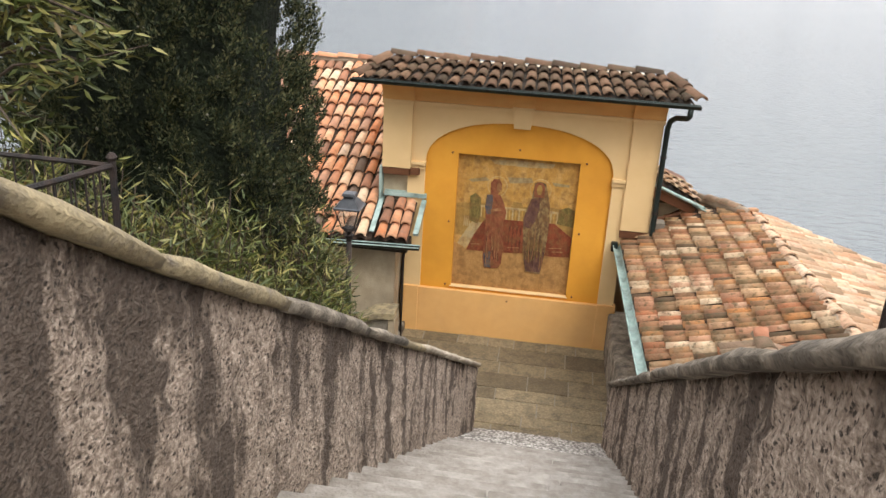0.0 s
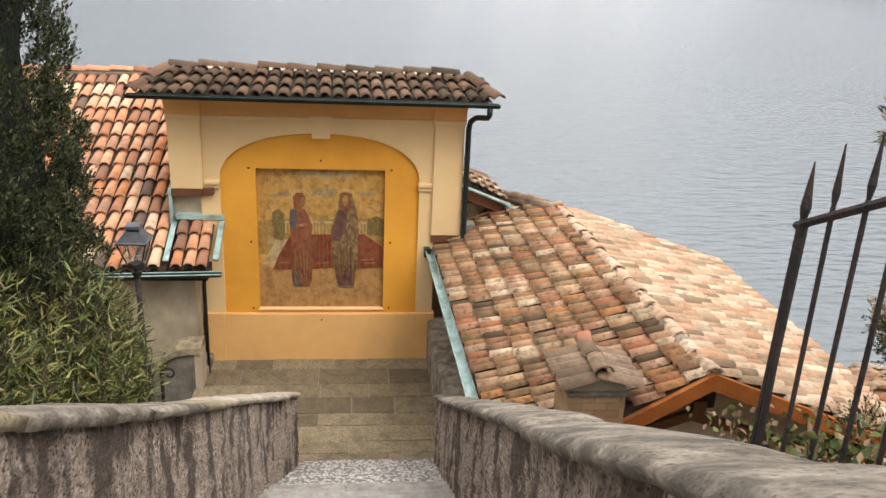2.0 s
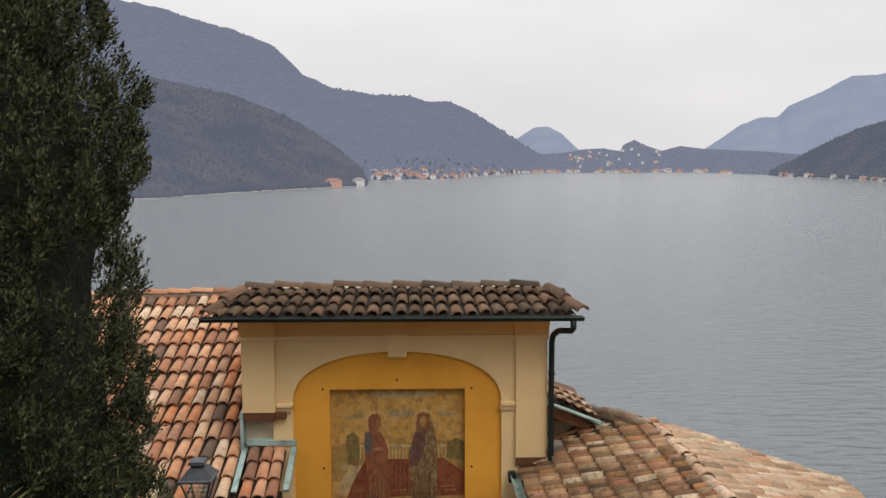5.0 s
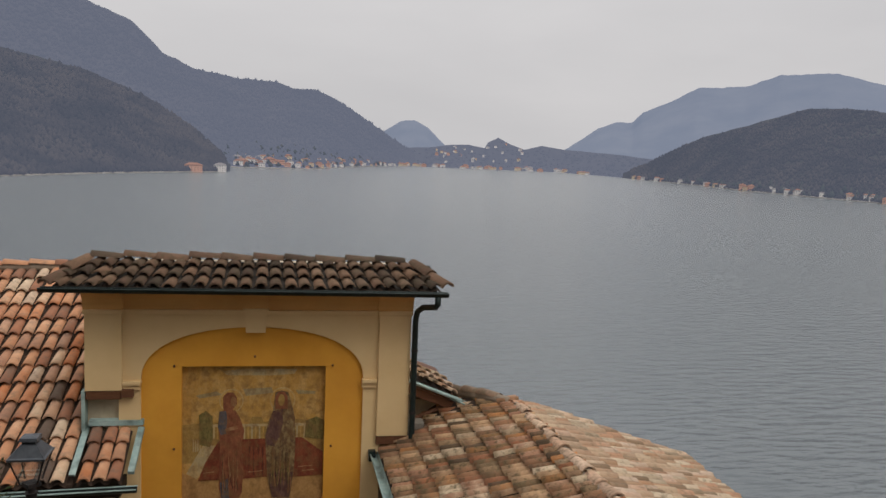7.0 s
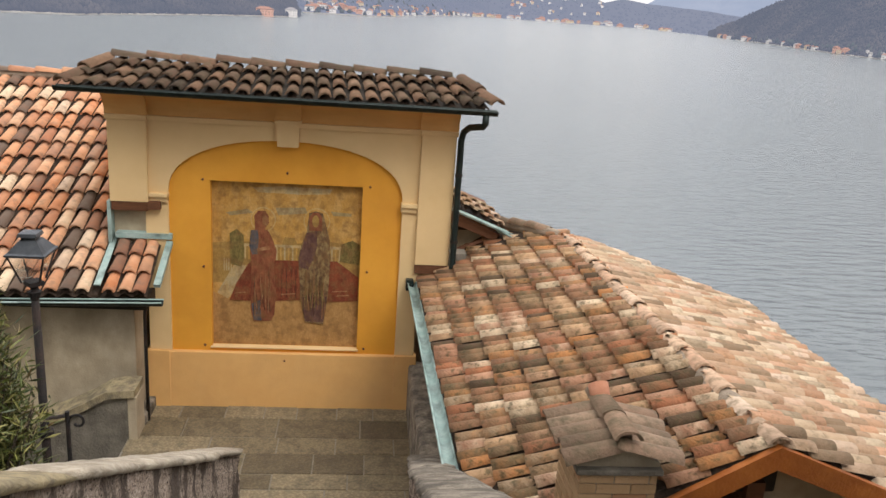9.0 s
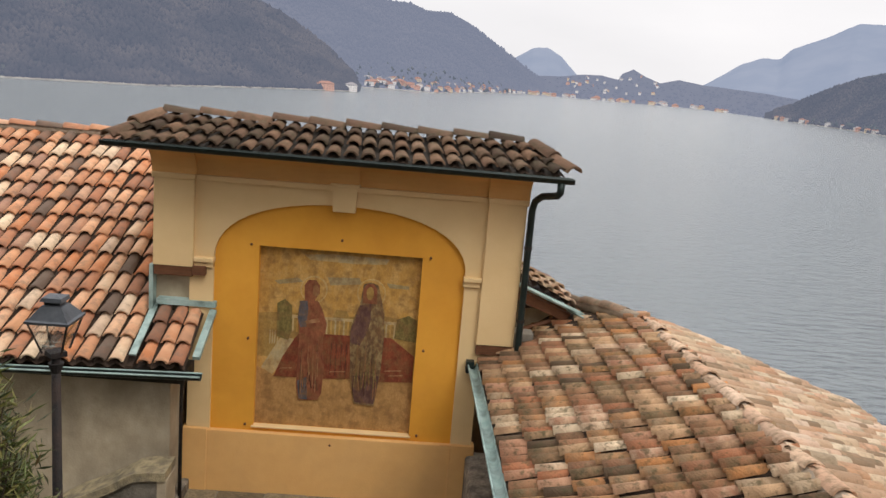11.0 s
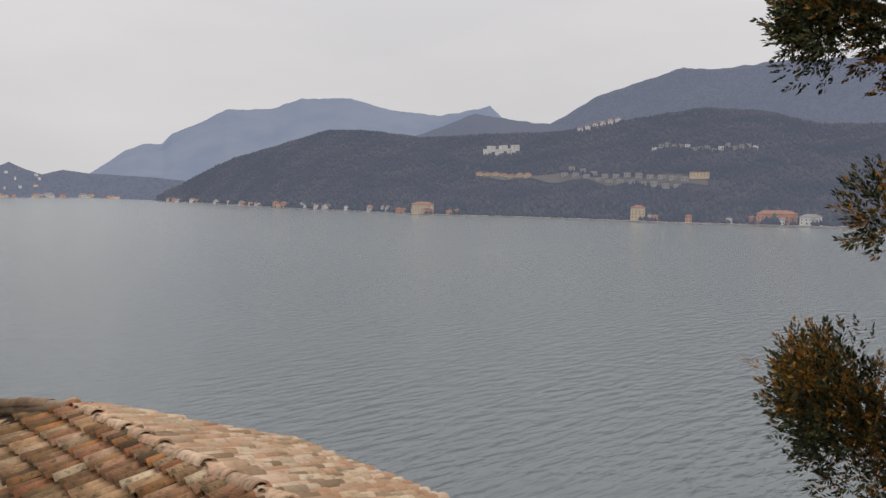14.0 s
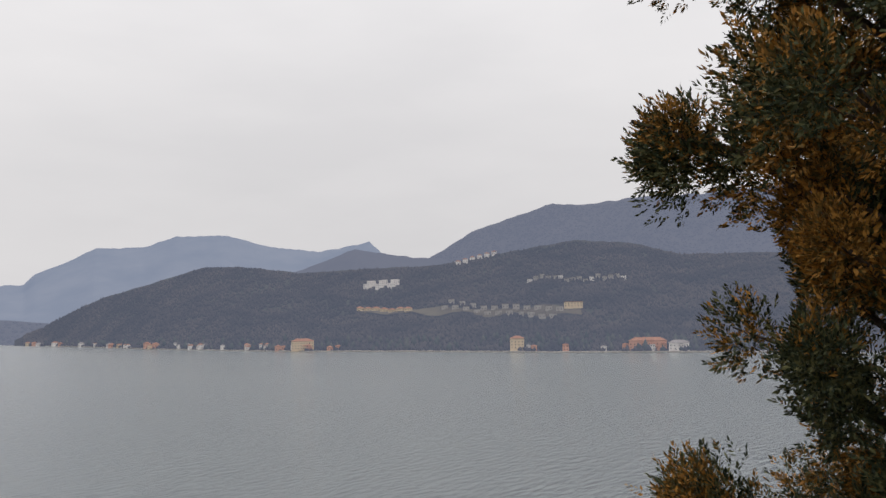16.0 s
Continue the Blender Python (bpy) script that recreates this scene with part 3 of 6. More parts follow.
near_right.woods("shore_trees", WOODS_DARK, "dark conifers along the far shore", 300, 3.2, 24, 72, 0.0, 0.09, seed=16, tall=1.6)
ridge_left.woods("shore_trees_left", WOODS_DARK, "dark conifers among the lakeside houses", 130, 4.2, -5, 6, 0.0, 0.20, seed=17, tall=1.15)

# quay stone lifted by a weak emitted haze tint
QUAY = material("pale_quay_wall", [(0.30, 0.27, 0.24), (0.42, 0.39, 0.35)], 0.2, 0.95, 0, glow=(HAZE_GLOW_NEAR[0], 0.07))


def quay(hill, lo, hi, name):
    """A low pale wall along a far shore."""
    azs = np.arange(lo, hi, 0.4)
    v = []
    for a in azs:
        x, y, z = hill.place(a, 0.0)
        v += [(x * 0.997, y * 0.997, LAKE - 0.2), (x * 0.997, y * 0.997, LAKE + 1.1), (x * 1.004, y * 1.004, LAKE + 1.15)]
    f = []
    for k in range(len(azs) - 1):
        f += [(3 * k, 3 * k + 3, 3 * k + 4, 3 * k + 1), (3 * k + 1, 3 * k + 4, 3 * k + 5, 3 * k + 2)]
    tagged(raw(name, v, f, QUAY), "low pale quay wall along the far shore", "quay", kind="structure")


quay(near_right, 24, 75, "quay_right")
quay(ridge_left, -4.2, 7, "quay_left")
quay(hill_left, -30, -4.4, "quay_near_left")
# walls, roofs and panes emit a little haze tint; no window is lit
HOUSE_WHITE = material("white_house_wall", [(0.62, 0.58, 0.54), (0.75, 0.71, 0.67)], 0.3, 0.9, 0, glow=(HAZE_GLOW_NEAR[0], 0.09))
HOUSE_GREY = material("grey_house_wall", [(0.30, 0.28, 0.265), (0.42, 0.40, 0.375)], 0.3, 0.9, 0, glow=(HAZE_GLOW_NEAR[0], 0.09))
HOUSE_CREAM = material("cream_house_wall", [(0.58, 0.45, 0.30), (0.66, 0.54, 0.38)], 0.3, 0.9, 0, glow=(HAZE_GLOW_NEAR[0], 0.09))
HOUSE_PINK = material("salmon_house_wall", [(0.52, 0.28, 0.20), (0.60, 0.36, 0.27)], 0.3, 0.9, 0, glow=(HAZE_GLOW_NEAR[0], 0.09))
HOUSE_ROOF = material("far_clay_roof", [(0.20, 0.10, 0.07), (0.30, 0.16, 0.11)], 0.3, 0.9, 0, glow=(HAZE_GLOW_NEAR[0], 0.09))
HOUSE_ROOF_GREY = material("far_grey_roof", [(0.16, 0.15, 0.15), (0.25, 0.23, 0.23)], 0.3, 0.9, 0, glow=(HAZE_GLOW_NEAR[0], 0.09))
PANE_FAR = material("far_window_pane", [(0.05, 0.055, 0.06), (0.08, 0.085, 0.09)], 0.5, 0.2, 0, glow=(HAZE_GLOW_NEAR[0], 0.09))
window_bm = bmesh.new()
add_box(window_bm, -0.5, 0.5, -0.12, 0.12, -0.75, 0.75)
WINDOW_MESH = bpy.data.meshes.new("window")
window_bm.to_mesh(WINDOW_MESH)
window_bm.free()
WINDOW_MESH.materials.append(PANE_FAR)


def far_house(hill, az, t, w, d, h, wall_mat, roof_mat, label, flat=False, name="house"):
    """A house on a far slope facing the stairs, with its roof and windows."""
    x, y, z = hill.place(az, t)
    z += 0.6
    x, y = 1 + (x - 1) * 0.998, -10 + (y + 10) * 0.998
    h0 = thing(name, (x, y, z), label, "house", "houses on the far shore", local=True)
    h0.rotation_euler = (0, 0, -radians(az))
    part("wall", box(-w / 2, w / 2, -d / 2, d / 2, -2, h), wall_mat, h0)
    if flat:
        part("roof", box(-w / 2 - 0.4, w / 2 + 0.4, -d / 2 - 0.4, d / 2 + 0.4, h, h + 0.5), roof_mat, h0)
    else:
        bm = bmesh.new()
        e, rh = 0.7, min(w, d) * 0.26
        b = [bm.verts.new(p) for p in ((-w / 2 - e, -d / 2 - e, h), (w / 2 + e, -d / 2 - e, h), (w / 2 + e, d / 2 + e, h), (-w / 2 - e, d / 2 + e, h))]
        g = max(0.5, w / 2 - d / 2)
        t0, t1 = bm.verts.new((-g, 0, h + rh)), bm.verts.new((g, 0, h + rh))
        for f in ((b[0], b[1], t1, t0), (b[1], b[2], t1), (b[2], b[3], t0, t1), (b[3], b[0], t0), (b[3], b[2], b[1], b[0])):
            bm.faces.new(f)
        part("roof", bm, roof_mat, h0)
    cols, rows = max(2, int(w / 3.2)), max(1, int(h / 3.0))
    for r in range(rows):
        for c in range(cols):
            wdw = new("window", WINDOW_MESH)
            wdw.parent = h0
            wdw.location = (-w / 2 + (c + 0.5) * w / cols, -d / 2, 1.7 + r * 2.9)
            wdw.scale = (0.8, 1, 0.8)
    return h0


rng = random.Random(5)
HOUSE_KINDS = [(HOUSE_WHITE, HOUSE_ROOF_GREY, "white plastered lakeside house with a grey roof"), (HOUSE_CREAM, HOUSE_ROOF, "cream plastered lakeside house with a clay roof"),
               (HOUSE_PINK, HOUSE_ROOF, "salmon plastered lakeside house with a clay roof"), (HOUSE_WHITE, HOUSE_ROOF, "white plastered lakeside house with a clay roof")]


def village(hill, lo, hi, t_lo, t_hi, count, size):
    for _ in range(count):
        k = rng.choice(HOUSE_KINDS)
        w = size * rng.uniform(0.55, 1.25)
        far_house(hill, rng.uniform(lo, hi), rng.uniform(t_lo, t_hi), w, w * rng.uniform(0.6, 0.9), rng.choice((4.0, 5.0, 6.2)), *k)


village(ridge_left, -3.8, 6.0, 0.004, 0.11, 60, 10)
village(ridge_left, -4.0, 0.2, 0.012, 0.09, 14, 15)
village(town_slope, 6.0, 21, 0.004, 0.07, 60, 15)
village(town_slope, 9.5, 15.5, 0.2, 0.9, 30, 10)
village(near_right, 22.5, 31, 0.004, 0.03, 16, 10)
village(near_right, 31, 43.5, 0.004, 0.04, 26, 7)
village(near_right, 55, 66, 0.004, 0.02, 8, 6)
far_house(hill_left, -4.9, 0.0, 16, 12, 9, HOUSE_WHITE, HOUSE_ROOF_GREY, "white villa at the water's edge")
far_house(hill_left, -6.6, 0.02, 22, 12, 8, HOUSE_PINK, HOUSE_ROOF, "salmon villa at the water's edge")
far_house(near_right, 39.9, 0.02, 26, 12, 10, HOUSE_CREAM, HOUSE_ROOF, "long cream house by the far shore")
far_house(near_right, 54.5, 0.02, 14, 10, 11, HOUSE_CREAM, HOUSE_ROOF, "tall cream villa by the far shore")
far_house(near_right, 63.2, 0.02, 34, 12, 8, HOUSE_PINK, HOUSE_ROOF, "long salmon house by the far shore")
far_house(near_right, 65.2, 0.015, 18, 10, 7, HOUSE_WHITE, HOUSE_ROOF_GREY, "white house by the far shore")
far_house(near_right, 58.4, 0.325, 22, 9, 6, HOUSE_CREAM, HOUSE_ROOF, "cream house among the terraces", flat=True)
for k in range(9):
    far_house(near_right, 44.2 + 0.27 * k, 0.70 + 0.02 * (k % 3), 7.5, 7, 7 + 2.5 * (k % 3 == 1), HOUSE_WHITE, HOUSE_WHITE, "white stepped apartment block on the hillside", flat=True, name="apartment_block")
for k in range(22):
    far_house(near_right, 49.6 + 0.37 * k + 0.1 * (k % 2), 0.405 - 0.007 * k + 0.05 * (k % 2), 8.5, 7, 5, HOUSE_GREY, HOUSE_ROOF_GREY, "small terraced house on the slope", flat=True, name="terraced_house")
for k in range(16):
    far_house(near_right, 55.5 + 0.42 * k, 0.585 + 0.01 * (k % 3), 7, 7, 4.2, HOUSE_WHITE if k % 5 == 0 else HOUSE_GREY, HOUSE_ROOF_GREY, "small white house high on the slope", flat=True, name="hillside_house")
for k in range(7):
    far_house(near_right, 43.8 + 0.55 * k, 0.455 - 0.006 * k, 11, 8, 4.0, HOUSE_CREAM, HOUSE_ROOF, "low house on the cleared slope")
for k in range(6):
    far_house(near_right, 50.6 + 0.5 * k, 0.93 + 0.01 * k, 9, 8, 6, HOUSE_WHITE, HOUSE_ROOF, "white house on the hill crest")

# ---------------- stairs and their walls ----------------
stairs = thing("stairs", (0, -2.9, 0), "worn grey stone stairs between two rendered parapet walls", "stairs", kind="structure")
NOSING = material("granite_nosing", [(0.208, 0.189, 0.163), (0.312, 0.286, 0.254), (0.429, 0.397, 0.358)], 8, 0.85, 0.7, 45, stain=(0.16, 0.14, 0.115), stain_scale=3, stain_amount=0.6)
STEPS = []
y, k = -2.9, 0
while y > -15.5:
    tread = 0.31
    STEPS.append((y, y - tread, stair_z(y - tread)))
    y -= tread
rs = random.Random(3)
for k, (y0, y1, z) in enumerate(STEPS):
    zt = max(0.012, stair_z(y0) - 0.04)
    lo = stair_z(y0) - 0.45
    mat, edged = PEBBLE, y1 < -5.5
    bm = bmesh.new()
    n = 12
    xa, xb = left_x((y0 + y1) / 2) - 0.15, right_x(y0) + 0.15
    ring = []
    for i in range(n + 1):
        x = xa + (xb - xa) * i / n
        j = 0.012 * noise.noise((x * 2, y0 * 3, 1))
        e = 0.018 * noise.noise((x * 3, y0 * 5, 7))
        ring.append([bm.verts.new(p) for p in ((x, y0 + 0.02 + e, lo), (x, y0 + 0.02 + e, zt - 0.03 + j), (x, y0 - 0.01 + e, zt + j), (x, y1 - 0.05, zt + 0.01 + j))])
    for a, b in zip(ring, ring[1:]):
        for i in range(3):
            bm.faces.new((a[i], a[i + 1], b[i + 1], b[i]))
    part("step", bm, mat, stairs)
    if edged:
        nb = bmesh.new()
        xs_ = [xa + 0.05]
        while xs_[-1] < xb - 0.9:
            xs_.append(xs_[-1] + rs.uniform(0.7, 1.3))
        xs_.append(xb - 0.02)
        for a, b in zip(xs_, xs_[1:]):
            add_box(nb, a + 0.004, b - 0.004, y0 - 0.15 + rs.uniform(-0.02, 0.02), y0 + 0.03, zt - 0.07, zt + 0.012 + rs.uniform(0, 0.006), 0.012)
        part("nosing", nb, NOSING, stairs)


def parapet(name, face_x, top_z, outward, y_end, y_start, thick, label):
    """A rough rendered wall along the stairs, with a coping of separate stones."""
    holder = thing(name, (face_x(y_end), y_end, 0), label, "wall", kind="structure")
    ys_ = np.arange(y_end, y_start, -0.045)
    nz_ = 34
    v, f = [], []
    for yy in ys_:
        lo, hi = stair_z(yy) - 0.5, top_z(yy)
        for i in range(nz_ + 1):
            z = lo + (hi - lo) * i / nz_
            d = 0.014 * noise.fractal((yy * 2.5, z * 2.4, 5.0), 1.0, 2.0, 3) + 0.022 * noise.fractal((yy * 9, z * 12, 2.0), 1.0, 2.0, 3)
            v.append((face_x(yy) - outward * d, yy, z))
        v.append((face_x(yy) + outward * thick, yy, hi))
        v.append((face_x(yy) + outward * thick, yy, lo - 0.8))
    n = nz_ + 3
    for a in range(len(ys_) - 1):
        for i in range(n - 1):
            q = (a * n + i, a * n + i + 1, (a + 1) * n + i + 1, (a + 1) * n + i)
            f.append(q if outward > 0 else q[::-1])
    f.append(tuple(range(n)) if outward < 0 else tuple(range(n))[::-1])
    raw("wall_body", v, f, WALL, holder, smooth=True)
    yy = y_end + 0.05
    r = random.Random(17 if outward > 0 else 23)
    while yy > y_start + 0.3:
        ln = r.uniform(0.75, 1.35)
        y2 = max(yy - ln, y_start)
        bm = bmesh.new()
        sections = []
        lift, wob = r.uniform(-0.012, 0.015), r.uniform(-0.02, 0.02)
        th = r.uniform(0.062, 0.085)
        for s in range(7):
            t = s / 6
            yc = yy + (y2 - yy) * t - (0.012 if s == 6 else 0)
            x0, zc = face_x(min(yc, y_end)), top_z(yc) + lift
            pinch = 0.02 if s in (0, 6) else 0.0
            ring = []
            for a, b in ((-0.055, 0.0), (-0.075, th * 0.45), (-0.045, th * 0.88), (0.06, th), (thick - 0.02, th * 1.02), (thick + 0.05, th * 0.8), (thick + 0.06, 0.0)):
                ja = 0.014 * noise.noise((yc * 4, a * 9, b * 30 + r.random() * 0.01))
                jb = 0.012 * noise.noise((yc * 5 + 9, a * 9, b * 30))
                ring.append(bm.verts.new((x0 + outward * (a + ja + wob + pinch * (1 if a < 0.1 else -1)), yc, zc + b + jb - (pinch if b > 0.05 else 0))))
            sections.append(ring)
        for a, b in zip(sections, sections[1:]):
            for i in range(len(a)):
                bm.faces.new((a[i], a[(i + 1) % len(a)], b[(i + 1) % len(a)], b[i]))
        bm.faces.new(sections[0])
        bm.faces.new(sections[-1][::-1])
        far_end = yy > y_end - 3.4
        part("coping_stone", bm, (COPING_PALE if far_end else COPING_LICHEN if r.random() < 0.4 else COPING) if outward < 0 else COPING, holder, smooth=True)
        yy = y2
    return holder


parapet("wall_left", left_x, left_top, -1, -2.85, -15.5, 0.26, "rough grey rendered parapet wall with weathered stone coping")
parapet("wall_right", right_x, right_top, 1, -2.85, -15.5, 0.24, "rough grey rendered parapet wall with dark stone coping")

# ---------------- landing of stone slabs ----------------
tagged(part("floor", box(-1.86, 2.1, -3.0, 0.35, -1.2, -0.012), JOINT), "pale mortar bed of the stone landing", "floor", kind="structure")
landing = thing("landing_paving", (0, -1.4, 0), "worn grey-brown stone slabs in rows on the landing", "paving", kind="structure")
rows_y = [(0.02, 0.36), (0.36, 0.86), (0.86, 1.26), (1.26, 1.72), (1.72, 2.05), (2.05, 2.45), (2.45, 2.74), (2.74, 2.94)]
rf = random.Random(9)
for ri, (a, b) in enumerate(rows_y):
    x = -1.84 + rf.uniform(-0.02, 0.0)
    while x < 1.75:
        w = rf.uniform(0.42, 0.62) if ri == 0 else rf.uniform(0.55, 1.25)
        x2 = min(x + w, 1.78)
        if x2 - x > 0.12:
            g = 0.008
            bm = box(x + g, x2 - g, -b + g, -a - g, -0.05, rf.uniform(-0.004, 0.008), 0.012)
            part("slab", bm, SLAB, landing)
        x = x2 if x2 < 1.78 else 9

# ---------------- roof tiles ----------------
def tile_mesh(name, mat, length=0.42, r_low=0.098, r_high=0.078, seed=0):
    """A tapered half-round clay tile with thickness, its low end at y = 0."""
    r = random.Random(seed)
    segs, th = 6, 0.022
    v, f = [], []
    warp = r.uniform(-0.006, 0.006)
    for (yy, rad) in ((0.0, r_low), (length, r_high)):
        for rr in (rad, rad - th):
            for i in range(segs + 1):
                a = math.pi * (0.06 + 0.88 * i / segs)
                v.append((math.cos(a) * rr + (warp if yy else 0), yy + r.uniform(-0.004, 0.004), math.sin(a) * rr * 0.82))
    n = segs + 1
    for i in range(segs):
        f.append((i, i + 1, 2 * n + i + 1, 2 * n + i))
        f.append((n + i + 1, n + i, 3 * n + i, 3 * n + i + 1))
        f.append((i + 1, i, n + i, n + i + 1))
    me = bpy.data.meshes.new(name)
    me.from_pydata(v, [], [q[::-1] for q in f])
    me.materials.append(mat)
    me.shade_smooth()
    for k in range(2, 3 * segs, 3):
        me.polygons[k].use_smooth = False  # crisp broken ends
    return me


def bilinear(c, s, t):
    p00, p10, p01, p11 = c
    return (p00 * (1 - s) + p10 * s) * (1 - t) + (p01 * (1 - s) + p11 * s) * t


def tiled_slope(parent, corners, cols, rows, mat, rest_mat=None, keep=None, as_part=None, seed=0, sag=0.012, radius=0.098, bed=True):
    """Lays cover tiles in columns on a slope. corners: eave start, eave end, ridge start, ridge end."""
    c = [Vector(p) for p in corners]
    r = random.Random(seed)
    variants = [tile_mesh("tile", mat, r_low=radius, r_high=radius * 0.8, seed=seed + k) for k in range(4)]
    rest_v, rest_f, base = [], [], 0
    for i in range(cols):
        for j in range(rows):
            s, t = (i + 0.5) / cols, j / rows
            if keep and not keep(s, t):
                continue
            o = bilinear(c, s, t)
            du = (bilinear(c, min(1, s + 0.02), t) - bilinear(c, max(0, s - 0.02), t)).normalized()
            dv = (bilinear(c, s, t + 0.02) - o).normalized()
            nn = du.cross(dv).normalized()
            if nn.z < 0:
                nn = -nn
                du = -du
            uu = dv.cross(nn)
            step = (bilinear(c, s, 1) - bilinear(c, s, 0)).length / rows
            m = Matrix((uu, dv, nn)).transposed().to_4x4()
            m.translation = o + nn * (0.022 + sag * r.uniform(-1, 1)) + uu * r.uniform(-0.008, 0.008) - dv * r.uniform(-0.012, 0.02)
            tilt = math.atan2(0.050, step)
            m = m @ pose(0, 0, 0, -math.degrees(tilt) + r.uniform(-1.0, 1.0), r.uniform(-4, 4), r.uniform(-2.2, 2.2))
            m = m @ Matrix.Diagonal((1, (step * 1.16) / 0.42, 1, 1))
            if as_part is None or as_part(s, t):
                ob = new("tile", r.choice(variants))
                ob.parent = parent
                ob.matrix_basis = PLACES.get(parent.name, Matrix()).inverted() @ m
            else:
                me = r.choice(variants)
                rest_v += [tuple(m @ q.co) for q in me.vertices]
                rest_f += [tuple(k + base for k in p.vertices) for p in me.polygons]
                base = len(rest_v)
    if rest_v:
        tagged(raw("tile_field", rest_v, rest_f, rest_mat or mat, parent, smooth=True), kind="stuff")
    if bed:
        # wavy bed whose dark colour reads as shade between the tile columns
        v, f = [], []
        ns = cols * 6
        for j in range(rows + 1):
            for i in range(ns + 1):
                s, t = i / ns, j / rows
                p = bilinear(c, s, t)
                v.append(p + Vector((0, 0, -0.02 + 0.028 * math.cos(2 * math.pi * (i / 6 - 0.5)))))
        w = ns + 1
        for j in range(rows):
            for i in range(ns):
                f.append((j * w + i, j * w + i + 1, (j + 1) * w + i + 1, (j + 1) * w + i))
        raw("shaded_tile_bed", v, f, SHADED_DECK, parent, smooth=True)


def ridge_line(parent, a, b, mat, seed=0, size=1.15, step=0.36, mortar=True, sink=0.0, bed=0.080):
    a, b = Vector(a), Vector(b)
    d = (b - a).normalized()
    n = int((b - a).length / step)
    up = Vector((0, 0, 1))
    side = d.cross(up).normalized()
    up = side.cross(d)
    r = random.Random(seed)
    variants = [tile_mesh("ridge_tile", mat, seed=seed + 50 + k) for k in range(3)]
    for k in range(n):
        m = Matrix((side, d, up)).transposed().to_4x4()
        m.translation = a + d * k * step + up * (0.008 - sink + r.uniform(-0.01, 0.01))
        m = m @ pose(0, 0, 0, -2.5 + r.uniform(-1, 1), r.uniform(-4, 4), r.uniform(-2, 2)) @ Matrix.Diagonal((size, 1.0, size, 1))
        ob = new("ridge_tile", r.choice(variants))
        ob.parent = parent
        ob.matrix_basis = PLACES.get(parent.name, Matrix()).inverted() @ m
    if mortar:
        bm = bmesh.new()
        pts, rad = [], []
        steps = int((b - a).length / 0.12)
        for k in range(steps + 1):
            pts.append((a + d * 0.12).lerp(b - d * 0.05, k / steps) + Vector((0.012 * noise.noise((k, 1, 1)), 0.012 * noise.noise((k, 2, 1)), -0.035)))
            rad.append((bed + 0.022 * noise.noise((k * 0.9, 5, 2))) * (0.7 if k in (0, steps) else 1))
        part("mortar_bed", add_tube(bm, pts, rad, 8), MORTAR, parent, smooth=True)


def gutter_run(name, a, b, mat, parent, radius=0.065, label="", rim=None):
    """A half-round gutter with a rolled rim."""
    a, b = Vector(a), Vector(b)
    d = (b - a).normalized()
    side = Vector((d.y, -d.x, 0)).normalized()
    bm = bmesh.new()
    rings = []
    n = max(2, int((b - a).length / 0.5))
    for k in range(n + 1):
        p = a.lerp(b, k / n) + Vector((0, 0, 0.006 * noise.noise((k * 2.0, 4, 4))))
        ring = []
        for rr in (radius, radius - 0.008):
            angs = [math.pi + math.pi * i / 8 for i in range(9)]
            if rr < radius:
                angs = angs[::-1]
            for q in angs:
                ring.append(bm.verts.new(p + side * math.cos(q) * rr + Vector((0, 0, math.sin(q) * rr))))
        rings.append(ring)
    for u, w in zip(rings, rings[1:]):
        for i in range(len(u)):
            bm.faces.new((u[i], u[(i + 1) % len(u)], w[(i + 1) % len(u)], w[i]))
    bm.faces.new(rings[0])
    bm.faces.new(rings[-1][::-1])
    g = part(name, bm, mat, parent, label)
    for sgn in (-1, 1):
        part("rolled_rim", tube([a + side * radius * sgn, b + side * radius * sgn], 0.011, 6), rim or mat, g)
    return g


# ---------------- painted chapel front ----------------
chapel = thing("chapel", (0, 0.3, 0), "ochre and apricot plastered wayside chapel with an arched painted front", "chapel")
part("core_wall", box(-1.72, 1.72, 0.16, 1.6, -0.1, 4.2), APRICOT, chapel)
ARCH_W, ARCH_Z, ARCH_H = 1.5, 2.97, 0.75
# upper wall with the arched opening
outer = [(-1.78, 0.81), (-ARCH_W, 0.81)]
arch = [(-ARCH_W, ARCH_Z)]
for k in range(1, 24):
    a = math.pi - math.pi * k / 24
    arch.append((ARCH_W * math.copysign(abs(math.cos(a)) ** 0.92, math.cos(a)), ARCH_Z + ARCH_H * math.sin(a) ** 0.85))
arch.append((ARCH_W, ARCH_Z))
bm = bmesh.new()
add_prism(bm, [(-1.78, 0.81), (-ARCH_W, 0.81), (-ARCH_W, ARCH_Z), (-1.78, ARCH_Z)], 0.0, 0.2)
add_prism(bm, [(ARCH_W, 0.81), (1.76, 0.81), (1.76, ARCH_Z), (ARCH_W, ARCH_Z)], 0.0, 0.2)
for (x0, z0), (x1, z1) in zip(arch, arch[1:]):
    add_prism(bm, [(x0, z0), (x1, z1), (x1, 4.06), (x0, 4.06)], 0.0, 0.2)
add_box(bm, -1.78, -ARCH_W, 0.0, 0.2, ARCH_Z, 4.06)
add_box(bm, ARCH_W, 1.76, 0.0, 0.2, ARCH_Z, 4.06)
bmesh.ops.remove_doubles(bm, verts=bm.verts[:], dist=0.0005)
part("arched_wall", bm, CREAM, chapel)
# ochre field behind the arch, with the opening for the painting
PX, PZ0, PZ1 = 0.975, 0.86, 3.16
bm = bmesh.new()
add_box(bm, -1.55, -PX, 0.05, 0.2, 0.78, 3.9)
